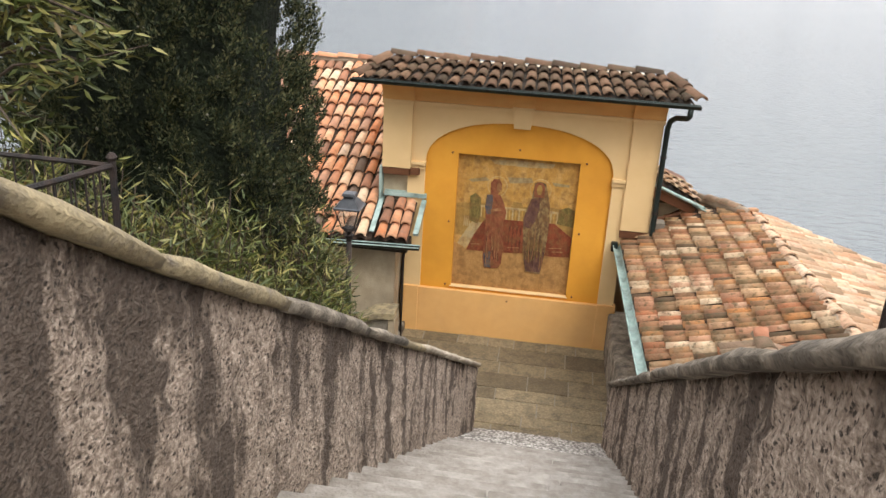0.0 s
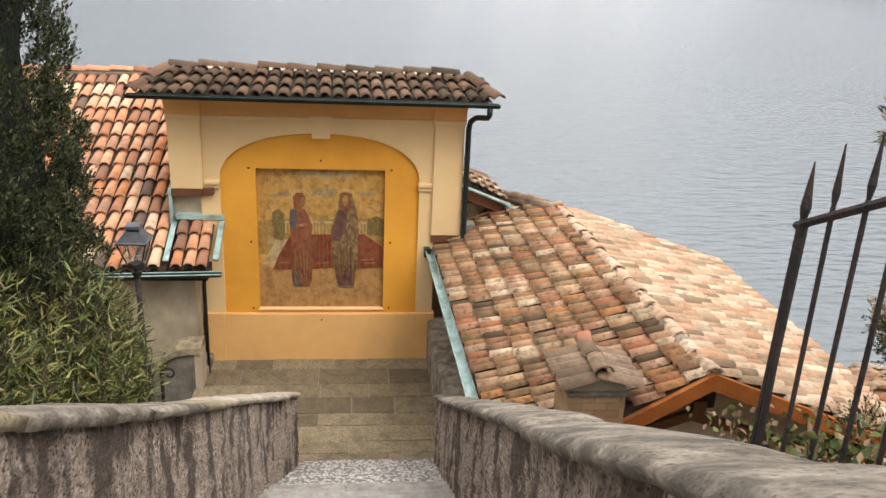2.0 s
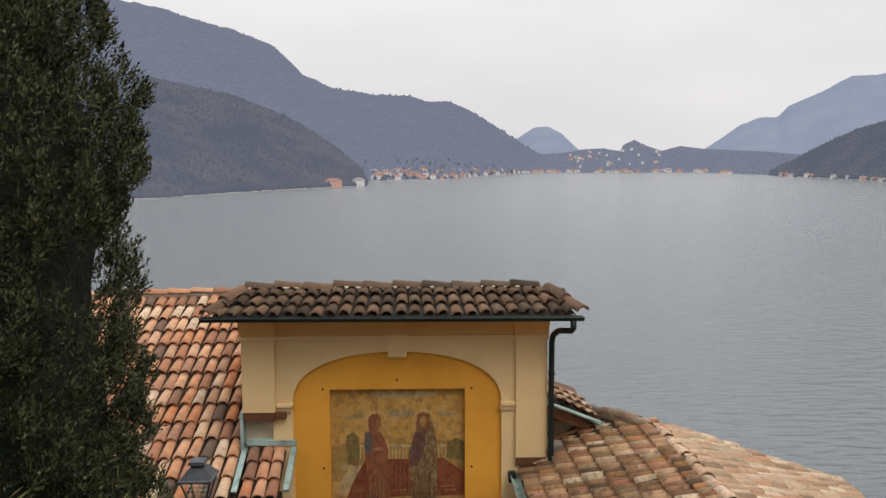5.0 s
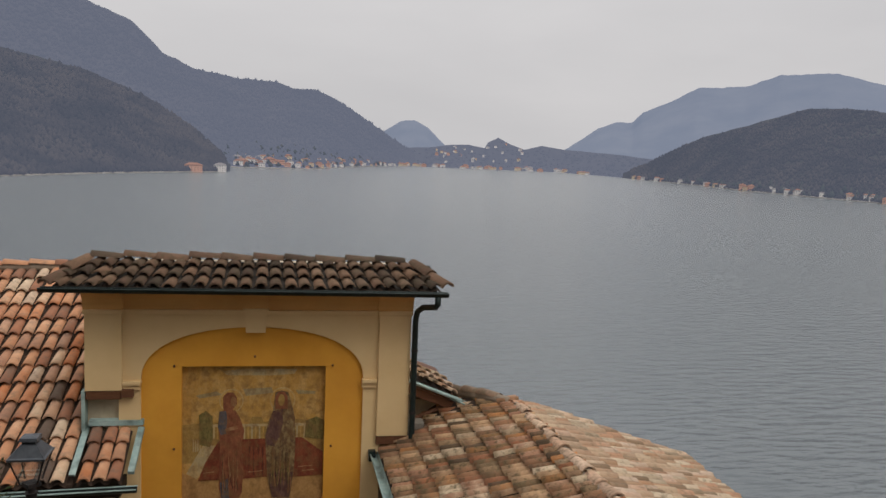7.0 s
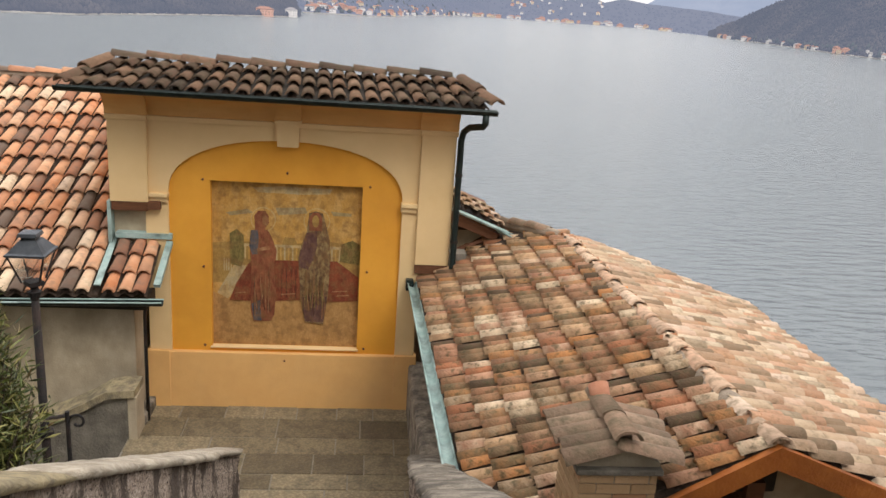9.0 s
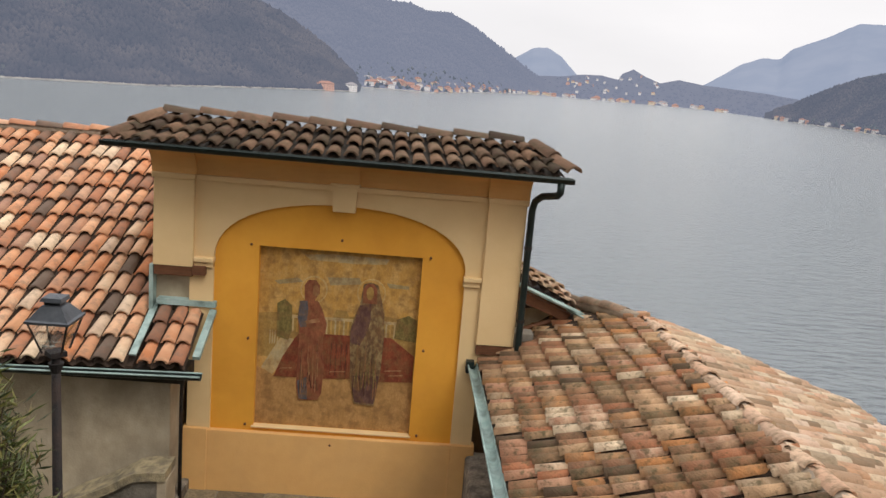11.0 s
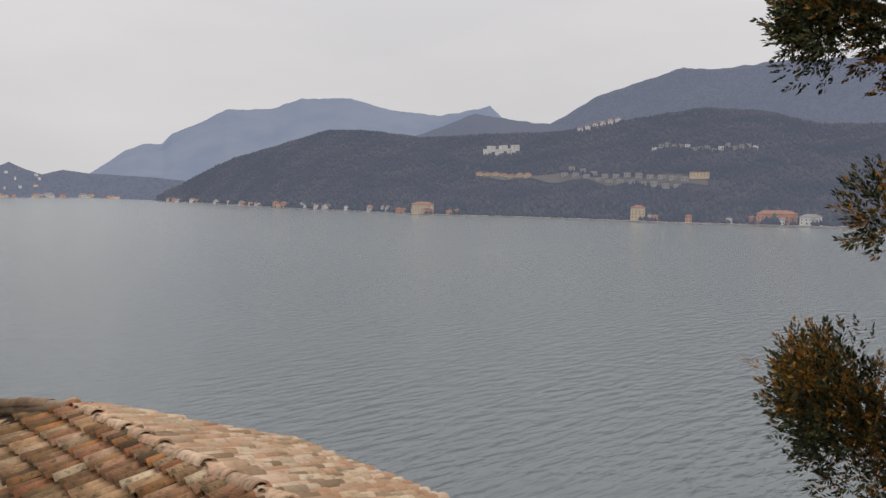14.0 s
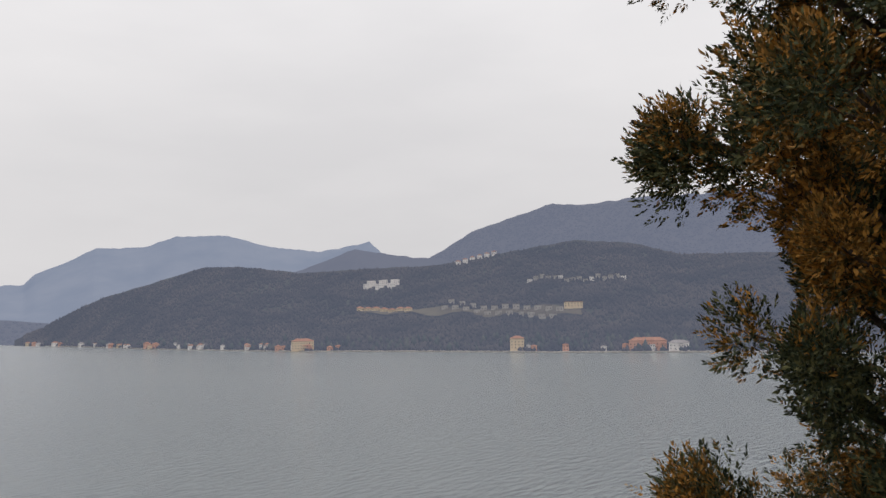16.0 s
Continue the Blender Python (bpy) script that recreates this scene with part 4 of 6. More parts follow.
add_box(bm, PX, 1.55, 0.05, 0.2, 0.78, 3.9)
add_box(bm, -PX, PX, 0.05, 0.2, PZ1, 3.9)
add_box(bm, -PX, PX, 0.05, 0.2, 0.78, PZ0)
bmesh.ops.remove_doubles(bm, verts=bm.verts[:], dist=0.0005)
part("ochre_field", bm, OCHRE, chapel, "warm ochre plaster field")
part("painting_ledge", box(-PX - 0.02, PX + 0.02, 0.02, 0.13, PZ0 - 0.012, PZ0 + 0.006, 0.004), CREAM, chapel)
# plinth
part("plinth", box(-1.80, 1.78, -0.025, 0.2, -0.05, 0.80, 0.01), APRICOT, chapel, "apricot plaster plinth")
for x0, x1 in ((-1.82, -1.52), (1.50, 1.80)):
    part("pilaster_base", box(x0, x1, -0.05, 0.1, -0.05, 0.82, 0.01), APRICOT, chapel)
    xa, xb = (-1.725, -1.49) if x0 < 0 else (1.48, 1.695)
    part("capital", box(xa, xb - 0.01, -0.035, 0.1, 2.86, 2.93, 0.012), CREAM, chapel)
    part("capital_cap", box(xa, xb, -0.068, 0.1, 2.93, 2.985, 0.012), CREAM, chapel)
# upper pilasters that flank the arch
part("wing", box(-2.20, -1.73, -0.06, 1.2, 2.86, 4.0, 0.008), CREAM, chapel, "cream upper pilaster block")
part("wing", box(1.70, 2.15, -0.06, 1.2, 2.16, 4.0, 0.008), CREAM, chapel, "cream upper pilaster block")
part("beam", box(-2.19, -1.74, -0.05, 1.0, 2.74, 2.858, 0.008), WOOD, chapel, "brown timber beam")
part("beam", box(-1.73, -1.58, -0.09, 0.2, 2.77, 2.88, 0.008), WOOD, chapel, "brown timber beam end")
part("beam", box(1.70, 2.14, -0.05, 1.0, 2.035, 2.158, 0.008), WOOD, chapel, "brown timber beam")
part("string_course", box(-1.73, 1.70, -0.055, 0.1, 3.90, 3.963, 0.008), CREAM, chapel)
for x0, x1 in ((-2.22, -1.71), (1.68, 2.17)):
    part("pilaster_moulding", box(x0, x1, -0.09, 0.6, 3.90, 3.965, 0.014), CREAM, chapel)


def cove(x0, x1, y_face, y_out, z0, z1):
    """A hollow moulding that curves out under the eaves."""
    pts = [(y_face + 0.3, z0)]
    for k in range(9):
        a = math.pi / 2 * k / 8
        pts.append((y_face - (y_face - y_out) * (1 - math.cos(a)), z0 + (z1 - z0) * math.sin(a)))
    pts.append((y_face + 0.3, z1))
    return prism(pts, x0, x1, "x")


part("cove", cove(-1.73, 1.70, 0.0, -0.44, 3.96, 4.30), APRICOT, chapel, "apricot hollow moulding under the eaves")
part("cove", cove(-2.22, -1.71, -0.06, -0.47, 3.965, 4.302), APRICOT, chapel)
part("cove", cove(1.68, 2.17, -0.06, -0.47, 3.965, 4.302), APRICOT, chapel)
part("keystone", prism([(-0.12, 3.66), (0.14, 3.66), (0.155, 3.97), (-0.135, 3.97)], -0.085, 0.1), CREAM, chapel)
part("keystone_cap", box(-0.16, 0.18, -0.11, 0.1, 3.955, 3.995, 0.01), CREAM, chapel)
part("keystone_cove", cove(-0.15, 0.17, -0.09, -0.47, 3.995, 4.303), APRICOT, chapel)
part("body", box(-2.1, 2.1, 1.2, 3.0, -0.5, 4.25), GREYWALL, chapel)
for x, z in ((-1.07, 3.17), (0.0, 3.30), (1.07, 3.17), (-1.07, 2.0), (1.07, 2.0), (-1.07, 0.88), (1.07, 0.88), (0.0, 0.70)):
    part("iron_pin", tube([(x, 0.06, z), (x, -0.03 if z < 0.8 else 0.025, z)], 0.016, 8), WOOD, chapel)
# roof of the chapel
EAVE_Y, EAVE_Z, RIDGE_Y, RIDGE_Z = -0.50, 4.34, 0.16, 4.62
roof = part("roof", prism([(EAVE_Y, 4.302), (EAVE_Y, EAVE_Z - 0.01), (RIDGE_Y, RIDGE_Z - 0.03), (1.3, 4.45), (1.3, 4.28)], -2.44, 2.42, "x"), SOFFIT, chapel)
tiled_slope(roof, [(-2.52, EAVE_Y - 0.04, EAVE_Z), (2.50, EAVE_Y - 0.04, EAVE_Z), (-2.30, RIDGE_Y, RIDGE_Z), (2.28, RIDGE_Y, RIDGE_Z)], 26, 3, TILE_OLD, seed=31, sag=0.014, radius=0.086)
ridge_line(roof, (-2.15, RIDGE_Y, RIDGE_Z + 0.01), (2.2, RIDGE_Y, RIDGE_Z + 0.01), TILE_OLD, seed=41, step=0.42, mortar=False)
ridge_line(roof, (2.56, EAVE_Y - 0.02, EAVE_Z + 0.02), (2.14, RIDGE_Y, RIDGE_Z + 0.03), TILE_OLD, seed=42, step=0.38, mortar=False)
ridge_line(roof, (-2.56, EAVE_Y - 0.02, EAVE_Z + 0.02), (-2.14, RIDGE_Y, RIDGE_Z + 0.03), TILE_OLD, seed=43, step=0.38, mortar=False)
gutter_run("gutter", (-2.60, -0.60, 4.335), (2.56, -0.60, 4.315), GUTTER, chapel, 0.06, "dark green copper gutter")
part("downpipe", tube([(2.42, -0.60, 4.27), (2.42, -0.60, 4.16), (2.40, -0.57, 4.12), (2.28, -0.26, 4.06), (2.22, -0.14, 3.98), (2.20, -0.11, 3.86), (2.20, -0.11, 2.1), (2.19, -0.13, 2.02)], 0.042, 10), GUTTER, chapel, "dark copper downpipe", smooth=True)
for z in (3.4, 2.5):
    part("pipe_clip", tube([(2.20, -0.11, z), (2.20, -0.11, z + 0.035)], 0.05, 10), IRON, chapel)

# the wall painting: plain shapes in faded colours
painting = thing("wall_painting", (0, 0.15, PZ0), "faded wall painting of two plain robed shapes before a red wall", "painting")


def paint(name, a, b, scale=7.0, dirt=(0.20, 0.10, 0.035)):
    """Flaking old paint: brushed light and dark tones with brown losses."""
    dark, light = tuple(0.74 * q for q in a), tuple(min(0.85, 1.3 * q) for q in b)
    return material(name, [dark, a, b, light], scale, 0.8, 0.25, 60, stain=dirt, stain_scale=9, stain_amount=0.72, stain_from=0.46, stain_to=0.66,
                    stretch=(1, 1, 0.6), speck=tuple(0.5 * q for q in a), speck_scale=55, speck_amount=0.35)


P_SKY = paint("painted_sky", (0.52, 0.28, 0.065), (0.56, 0.33, 0.10))
P_CLOUD = paint("painted_cloud", (0.54, 0.37, 0.16), (0.42, 0.33, 0.18))
P_LAND = paint("painted_fields", (0.34, 0.20, 0.05), (0.40, 0.25, 0.075))
P_FLOOR = paint("painted_floor", (0.46, 0.25, 0.085), (0.36, 0.19, 0.06))
P_RED = paint("painted_red_wall", (0.17, 0.038, 0.016), (0.25, 0.065, 0.025))
P_ROBE = paint("painted_brown_robe", (0.19, 0.055, 0.025), (0.28, 0.10, 0.042), 12)
P_BLUE = paint("painted_blue_cloak", (0.07, 0.07, 0.08), (0.12, 0.10, 0.095), 12)
P_GREY = paint("painted_grey_robe", (0.14, 0.075, 0.035), (0.29, 0.20, 0.085), 16)
P_BUSH = paint("painted_bushes", (0.15, 0.11, 0.03), (0.24, 0.18, 0.055), 14)
P_HALO = paint("painted_pale_ring", (0.55, 0.36, 0.12), (0.6, 0.42, 0.18))
_layer = [0.150]


def painted(name, outline, mat):
    _layer[0] -= 0.00025
    part(name, prism(outline, _layer[0], 0.156), mat, painting)


def oval(cx, cz, rx, rz, n=20):
    return [(cx + rx * math.cos(2 * math.pi * k / n), cz + rz * math.sin(2 * math.pi * k / n)) for k in range(n)]


part("painted_ground", box(-PX, PX, 0.15, 0.158, PZ0, PZ1), P_SKY, painting)
P_FOLD = paint("painted_dark_fold", (0.055, 0.022, 0.013), (0.10, 0.04, 0.02), 14)
P_GLEAM = paint("painted_light_fold", (0.30, 0.13, 0.055), (0.37, 0.20, 0.09), 14)
P_VIOLET = paint("painted_violet_mantle", (0.10, 0.045, 0.035), (0.15, 0.075, 0.055), 12)
P_AIR = paint("painted_grey_blue_sky", (0.34, 0.25, 0.11), (0.38, 0.29, 0.15))
fold_rng = random.Random(61)
painted("cloud_band", [(-0.45, 3.07), (-0.1, 3.10), (0.58, 3.09), (0.54, 3.02), (0.2, 3.0), (-0.38, 3.01)], P_CLOUD)
painted("sky_streak", [(-0.80, 2.72), (-0.52, 2.78), (-0.44, 2.73), (-0.74, 2.68)], P_AIR)
painted("sky_streak", [(-0.16, 2.81), (0.23, 2.83), (0.26, 2.75), (-0.12, 2.71)], P_AIR)
painted("sky_streak", [(0.56, 2.79), (0.84, 2.77), (0.84, 2.73), (0.60, 2.73)], P_AIR)
painted("far_field", [(-0.975, 1.75), (0.975, 1.75), (0.975, 2.32), (0.5, 2.38), (-0.1, 2.30), (-0.6, 2.34), (-0.975, 2.30)], P_LAND)
painted("floor_field", [(-0.975, PZ0), (0.975, PZ0), (0.975, 1.56), (0.57, 1.53), (0.15, 1.52), (-0.75, 1.50), (-0.975, 1.62)], P_FLOOR)
painted("pale_bank", [(-0.92, 1.60), (-0.78, 1.52), (-0.62, 1.72), (-0.52, 2.0), (-0.70, 2.0)], P_CLOUD)
for k in range(25):
    xb = -0.56 + k * 0.052
    painted("baluster", [(xb, 2.09), (xb + 0.020, 2.09), (xb + 0.020, 2.28), (xb, 2.28)], P_SKY if k % 2 else P_CLOUD)
painted("balustrade_rail", [(-0.58, 2.27), (0.73, 2.27), (0.73, 2.305), (-0.58, 2.305)], P_CLOUD)
for k in range(4):
    xb = -0.83 + k * 0.030
    painted("baluster", [(xb, 1.92), (xb + 0.013, 1.92), (xb + 0.013, 2.09), (xb, 2.09)], P_CLOUD)
painted("bush", [(-0.74, 2.02), (-0.60, 1.98), (-0.56, 2.10), (-0.57, 2.42), (-0.66, 2.50), (-0.75, 2.44)], P_BUSH)
painted("bush", [(0.70, 2.10), (0.97, 2.06), (0.97, 2.34), (0.86, 2.40), (0.72, 2.34)], P_BUSH)
painted("rose_bush", [(-0.07, 2.31), (0.14, 2.31), (0.10, 2.40), (-0.03, 2.41)], P_LAND)
painted("red_wall", [(-0.76, 1.50), (-0.66, 1.76), (-0.52, 2.01), (-0.46, 2.08), (0.66, 2.10), (0.965, 1.88), (0.965, 1.54), (0.56, 1.52), (0.15, 1.53), (-0.3, 1.50)], P_RED)
for k in range(9):
    xf = -0.10 + 0.031 * k
    painted("painted_stroke", [(xf, 1.56), (xf + 0.008, 1.56), (xf + 0.010, 1.98 + fold_rng.uniform(-0.06, 0.06)), (xf + 0.002, 1.98)], P_FOLD if k % 2 else P_ROBE)
for xf, zf, w in ((-0.70, 1.60, 0.16), (0.60, 1.66, 0.22), (0.66, 1.60, 0.18), (-0.08, 1.60, 0.2)):
    painted("painted_stroke", [(xf, zf), (xf + w, zf + 0.015), (xf + w, zf + 0.03), (xf + 0.02, zf + 0.014)], P_GLEAM)
painted("pale_ring", oval(-0.315, 2.645, 0.165, 0.17, 28), P_HALO)
painted("pale_ring", oval(0.385, 2.65, 0.175, 0.18, 28), P_HALO)
painted("inner_ring", oval(-0.315, 2.645, 0.15, 0.155, 28), P_SKY)
painted("inner_ring", oval(0.385, 2.65, 0.16, 0.165, 28), P_SKY)
painted("robed_shape", [(-0.43, 2.50), (-0.26, 2.51), (-0.195, 2.39), (-0.135, 2.21), (-0.15, 2.10), (-0.175, 2.04), (-0.14, 1.63), (-0.16, 1.31), (-0.20, 1.22), (-0.44, 1.21), (-0.475, 1.40), (-0.47, 1.80), (-0.465, 2.04), (-0.49, 2.27), (-0.48, 2.42)], P_ROBE)
painted("cloak_shape", [(-0.475, 2.49), (-0.385, 2.50), (-0.37, 2.39), (-0.385, 2.17), (-0.455, 2.155), (-0.495, 2.27)], P_BLUE)
painted("cloak_shape", [(-0.465, 1.46), (-0.35, 1.52), (-0.33, 1.22), (-0.435, 1.225)], P_BLUE)
painted("sleeve_shape", [(-0.40, 2.24), (-0.245, 2.29), (-0.215, 2.24), (-0.385, 2.205)], P_GLEAM)
painted("hood_shape", [(-0.42, 2.50), (-0.43, 2.70), (-0.38, 2.765), (-0.29, 2.765), (-0.245, 2.70), (-0.24, 2.60), (-0.27, 2.56), (-0.30, 2.50)], P_ROBE)
painted("face_shape", oval(-0.285, 2.635, 0.042, 0.07), P_GLEAM)
painted("robed_shape", [(0.285, 2.76), (0.37, 2.79), (0.465, 2.76), (0.52, 2.56), (0.56, 2.39), (0.575, 2.04), (0.56, 1.63), (0.505, 1.19), (0.255, 1.21), (0.185, 1.57), (0.17, 1.86), (0.15, 2.13), (0.185, 2.30), (0.255, 2.50)], P_GREY)
painted("cloak_shape", [(0.255, 2.49), (0.395, 2.52), (0.395, 2.30), (0.35, 2.12), (0.285, 1.98), (0.175, 2.0), (0.16, 2.15), (0.215, 2.33)], P_VIOLET)
painted("hood_shape", [(0.29, 2.52), (0.285, 2.70), (0.33, 2.77), (0.41, 2.77), (0.455, 2.70), (0.46, 2.52)], P_ROBE)
painted("face_shape", oval(0.37, 2.65, 0.045, 0.085), P_LAND)
painted("skirt_shape", [(0.20, 1.58), (0.55, 1.60), (0.50, 1.22), (0.26, 1.23)], P_VIOLET)
for (x0, x1, z0, z1, mat) in ((-0.45, -0.19, 1.24, 2.0, P_FOLD), (-0.44, -0.20, 1.26, 2.0, P_GLEAM), (0.22, 0.53, 1.24, 2.1, P_FOLD), (0.22, 0.54, 1.24, 2.1, P_GLEAM), (0.22, 0.54, 1.24, 2.1, P_BUSH)):
    for k in range(7):
        xf = x0 + (x1 - x0) * (k + fold_rng.uniform(0.2, 0.8)) / 7
        za, lean = fold_rng.uniform(z0, z0 + 0.3), fold_rng.uniform(-0.03, 0.03)
        zb, w = fold_rng.uniform(za + 0.25, z1), fold_rng.uniform(0.006, 0.013)
        painted("painted_fold", [(xf, za), (xf + w, za + 0.02), (xf + lean + w * 0.4, (za + zb) / 2), (xf + lean, zb), (xf + lean - w * 0.6, (za + zb) / 2)], mat)

# ---------------- house beside the chapel ----------------
LE_Y, LE_Z, LR_Y, LR_Z = -0.80, 1.90, 3.75, 3.98
side_house = thing("side_house", (-4.5, 1.2, -1.0), "weathered plastered house with a rosy clay tile roof", "house")
part("wall", box(-9.0, -1.86, -0.42, 6.5, -1.5, 1.80), GREYWALL, side_house, "stained grey-beige plaster wall")
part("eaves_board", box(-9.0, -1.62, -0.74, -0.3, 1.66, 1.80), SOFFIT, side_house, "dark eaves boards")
lroof = part("roof", prism([(-0.74, 1.78), (-0.74, 1.84), (LR_Y, LR_Z - 0.05), (8.2, 1.95), (8.2, 1.78)], -9.0, -2.2, "x"), SHADED_DECK, side_house)
tiled_slope(lroof, [(-9.0, LE_Y, 1.66), (-2.26, LE_Y, LE_Z - 0.02), (-9.0, LR_Y, LR_Z - 0.1), (-2.26, LR_Y, LR_Z)], 35, 13, TILE_LEFT, TILE_LEFT_REST, as_part=lambda s, t: s > 0.34, seed=61, radius=0.089)
ridge_line(lroof, (-9.0, LR_Y, LR_Z - 0.04), (-2.3, LR_Y, LR_Z + 0.06), TILE_LEFT, seed=62, step=0.42)
tiled_slope(lroof, [(-2.13, LE_Y, LE_Z - 0.01), (-1.60, LE_Y, LE_Z), (-2.13, 0.02, 2.34), (-1.60, 0.02, 2.34)], 3, 3, TILE_LEFT, seed=63, radius=0.085)
part("flashing", prism([(-2.24, -0.80), (-2.16, -0.80), (-2.16, 0.6), (-2.24, 0.6)], 0, 0.02, "z"), VERDIGRIS, side_house).matrix_basis = Matrix.Translation((0, 0, 2.29)) @ pose(0, 0, 0, 24.5)
part("flashing", prism([(-1.53, -0.80), (-1.45, -0.80), (-1.45, 0.02), (-1.53, 0.02)], 0, 0.05, "z"), VERDIGRIS, side_house).matrix_basis = Matrix.Translation((0, 0, 2.29)) @ pose(0, 0, 0, 24.5)
part("abutment", box(-2.20, -1.50, 0.10, 1.0, 2.2, 2.75), GREYWALL, side_house)
part("flashing", box(-2.16, -1.46, -0.03, 0.1, 2.37, 2.44), VERDIGRIS, side_house)
part("flashing", box(-2.25, -2.205, -0.03, 0.9, 2.3, 2.85), VERDIGRIS, side_house)
gutter_run("gutter", (-9.0, -0.86, 1.62), (-1.40, -0.86, 1.83), GUTTER, side_house, 0.062, "dark copper gutter with a pale rim", rim=VERDIGRIS)
part("downpipe", tube([(-1.66, -0.62, 1.75), (-1.70, -0.50, 1.6), (-1.72, -0.46, 1.45), (-1.72, -0.46, -0.6)], 0.022, 8), IRON, side_house, "rusty iron downpipe", smooth=True)

# curved stair parapet beside that house
ramp_wall = thing("ramp_wall", (-2.5, -0.9, -0.6), "dark mossy plaster wall under a curved stone coping", "wall", kind="structure")
ramp_pts = [(-3.7, -0.35), (-3.2, 0.02), (-2.8, 0.28), (-2.55, 0.40), (-2.37, 0.49), (-2.1, 0.655), (-1.95, 0.68), (-1.74, 0.69)]
part("wall_body", prism([(x, z - 0.1) for x, z in ramp_pts] + [(-1.74, -1.4), (-3.7, -1.4)], -0.95, -0.62), DARKWALL, ramp_wall)
part("coping", prism([(x, z) for x, z in ramp_pts] + [(x, z - 0.10) for x, z in ramp_pts[::-1]], -1.0, -0.57), COPING_LICHEN, ramp_wall)
part("pier", box(-1.84, -1.73, -0.97, -0.60, -1.2, 0.585, 0.015), GREYWALL, ramp_wall)
part("kerb_block", box(-1.84, -1.72, -0.60, 0.0, -0.4, 0.14, 0.02), COPING, ramp_wall)

# stone blocks that carry the parapet on to the chapel
blocks = thing("parapet_blocks", (1.95, -1.4, 0), "rough lichened stone blocks beside the landing", "stone wall", kind="structure")
for y0, y1, x1, z in ((-2.92, -1.72, 2.06, 0.80), (-1.72, -0.86, 2.02, 0.74), (-0.86, 0.10, 2.0, 0.70)):
    bm = box(1.70, x1, y0 + 0.01, y1 - 0.01, -0.4, z, 0.05)
    bmesh.ops.subdivide_edges(bm, edges=bm.edges[:], cuts=2, use_grid_fill=True)
    for q in bm.verts:
        q.co += 0.02 * Vector((noise.noise(q.co * 3), noise.noise(q.co * 3 + Vector((5, 0, 0))), noise.noise(q.co * 3 + Vector((0, 7, 0)))))
    part("stone_block", bm, COPING, blocks, smooth=True)

# ---------------- lower house with the broad tile roof ----------------
RR0, RR1 = (3.54, -6.30, 3.11), (3.60, -0.42, 2.76)
lower_house = thing("lower_house", (3.8, -3.2, -1.0), "plastered house with a broad sun-worn clay tile roof", "house")
part("wall", box(2.12, 5.3, -5.9, -0.3, -3.0, 1.9), GREYWALL, lower_house, "grey-beige plaster wall")
part("gable_wall", prism([(2.12, 1.88), (5.3, 1.88), (5.3, 2.28), (3.57, 2.88), (2.12, 2.08)], -5.9, -5.6), GREYWALL, lower_house)
rroof = part("roof", box(3.5, 3.62, -6.1, -0.5, 2.55, 2.70), WOOD, lower_house, "timber ridge beam")
L_EAVE = [(1.82, -6.30, 2.10), (1.76, 0.30, 1.93)]
R_EAVE = [(5.72, -6.28, 2.26), (6.62, 0.30, 1.58)]


def under(corners, name, mat):
    a, b, d, c = [Vector(p) for p in corners]
    lift = Vector((0, 0, -0.045))
    v = [p + lift for p in (a, b, c, d)] + [p + lift * 2.6 for p in (a, b, c, d)]
    raw(name, v, [(0, 1, 2, 3), (7, 6, 5, 4), (0, 4, 5, 1), (1, 5, 6, 2), (2, 6, 7, 3), (3, 7, 4, 0)], mat, rroof)


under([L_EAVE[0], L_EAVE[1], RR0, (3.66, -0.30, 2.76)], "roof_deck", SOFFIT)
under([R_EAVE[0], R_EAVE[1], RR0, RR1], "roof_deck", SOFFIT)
tiled_slope(rroof, [L_EAVE[0], L_EAVE[1], RR0, (3.66, -0.25, 2.76)], 42, 8, TILE_RIGHT, TILE_RIGHT_REST, as_part=lambda s, t: s < 0.8, seed=71, radius=0.068, sag=0.014,
            keep=lambda s, t: not (s < 0.06 and 0.18 < t < 0.55))
# the slope runs on behind the chapel up to a short hip
BACK = [Vector(p) for p in ((1.76, 0.30, 1.93), (1.75, 1.50, 1.90), (3.66, -0.25, 2.76), (3.70, 1.10, 2.74))]
HIP_A, HIP_B = Vector((2.95, 0.90, 2.53)), Vector((3.60, -0.42, 2.78))


def behind_chapel(s, t):
    p = bilinear(BACK, s, t)
    return p.y < 0.30 + (p.x - 1.76) * 0.50 and (p.x - HIP_A.x) * (HIP_B.y - HIP_A.y) > (p.y - HIP_A.y) * (HIP_B.x - HIP_A.x) - 0.02


tiled_slope(rroof, BACK, 9, 8, TILE_RIGHT, seed=77, radius=0.068, sag=0.014, keep=behind_chapel, bed=False)
raw("roof_deck", [(1.76, 0.30, 1.90), (2.90, 0.86, 2.47), (3.58, -0.42, 2.74), (1.90, -0.6, 1.95), (1.76, 0.30, 1.80), (2.90, 0.86, 2.37), (3.58, -0.42, 2.64), (1.90, -0.6, 1.85)],
    [(0, 3, 2, 1), (4, 5, 6, 7), (0, 1, 5, 4), (1, 2, 6, 5), (2, 3, 7, 6), (3, 0, 4, 7)], SHADED_DECK, rroof)
tiled_slope(rroof, [R_EAVE[0], R_EAVE[1], RR0, RR1], 40, 9, TILE_PALE, TILE_PALE_REST, as_part=lambda s, t: s < 0.06, seed=72, radius=0.070, sag=0.014)
ridge_line(rroof, (3.54, -6.32, 3.085), (3.60, -0.40, 2.745), TILE_RIDGE, seed=73, size=0.86, step=0.40, sink=0.0, bed=0.080)
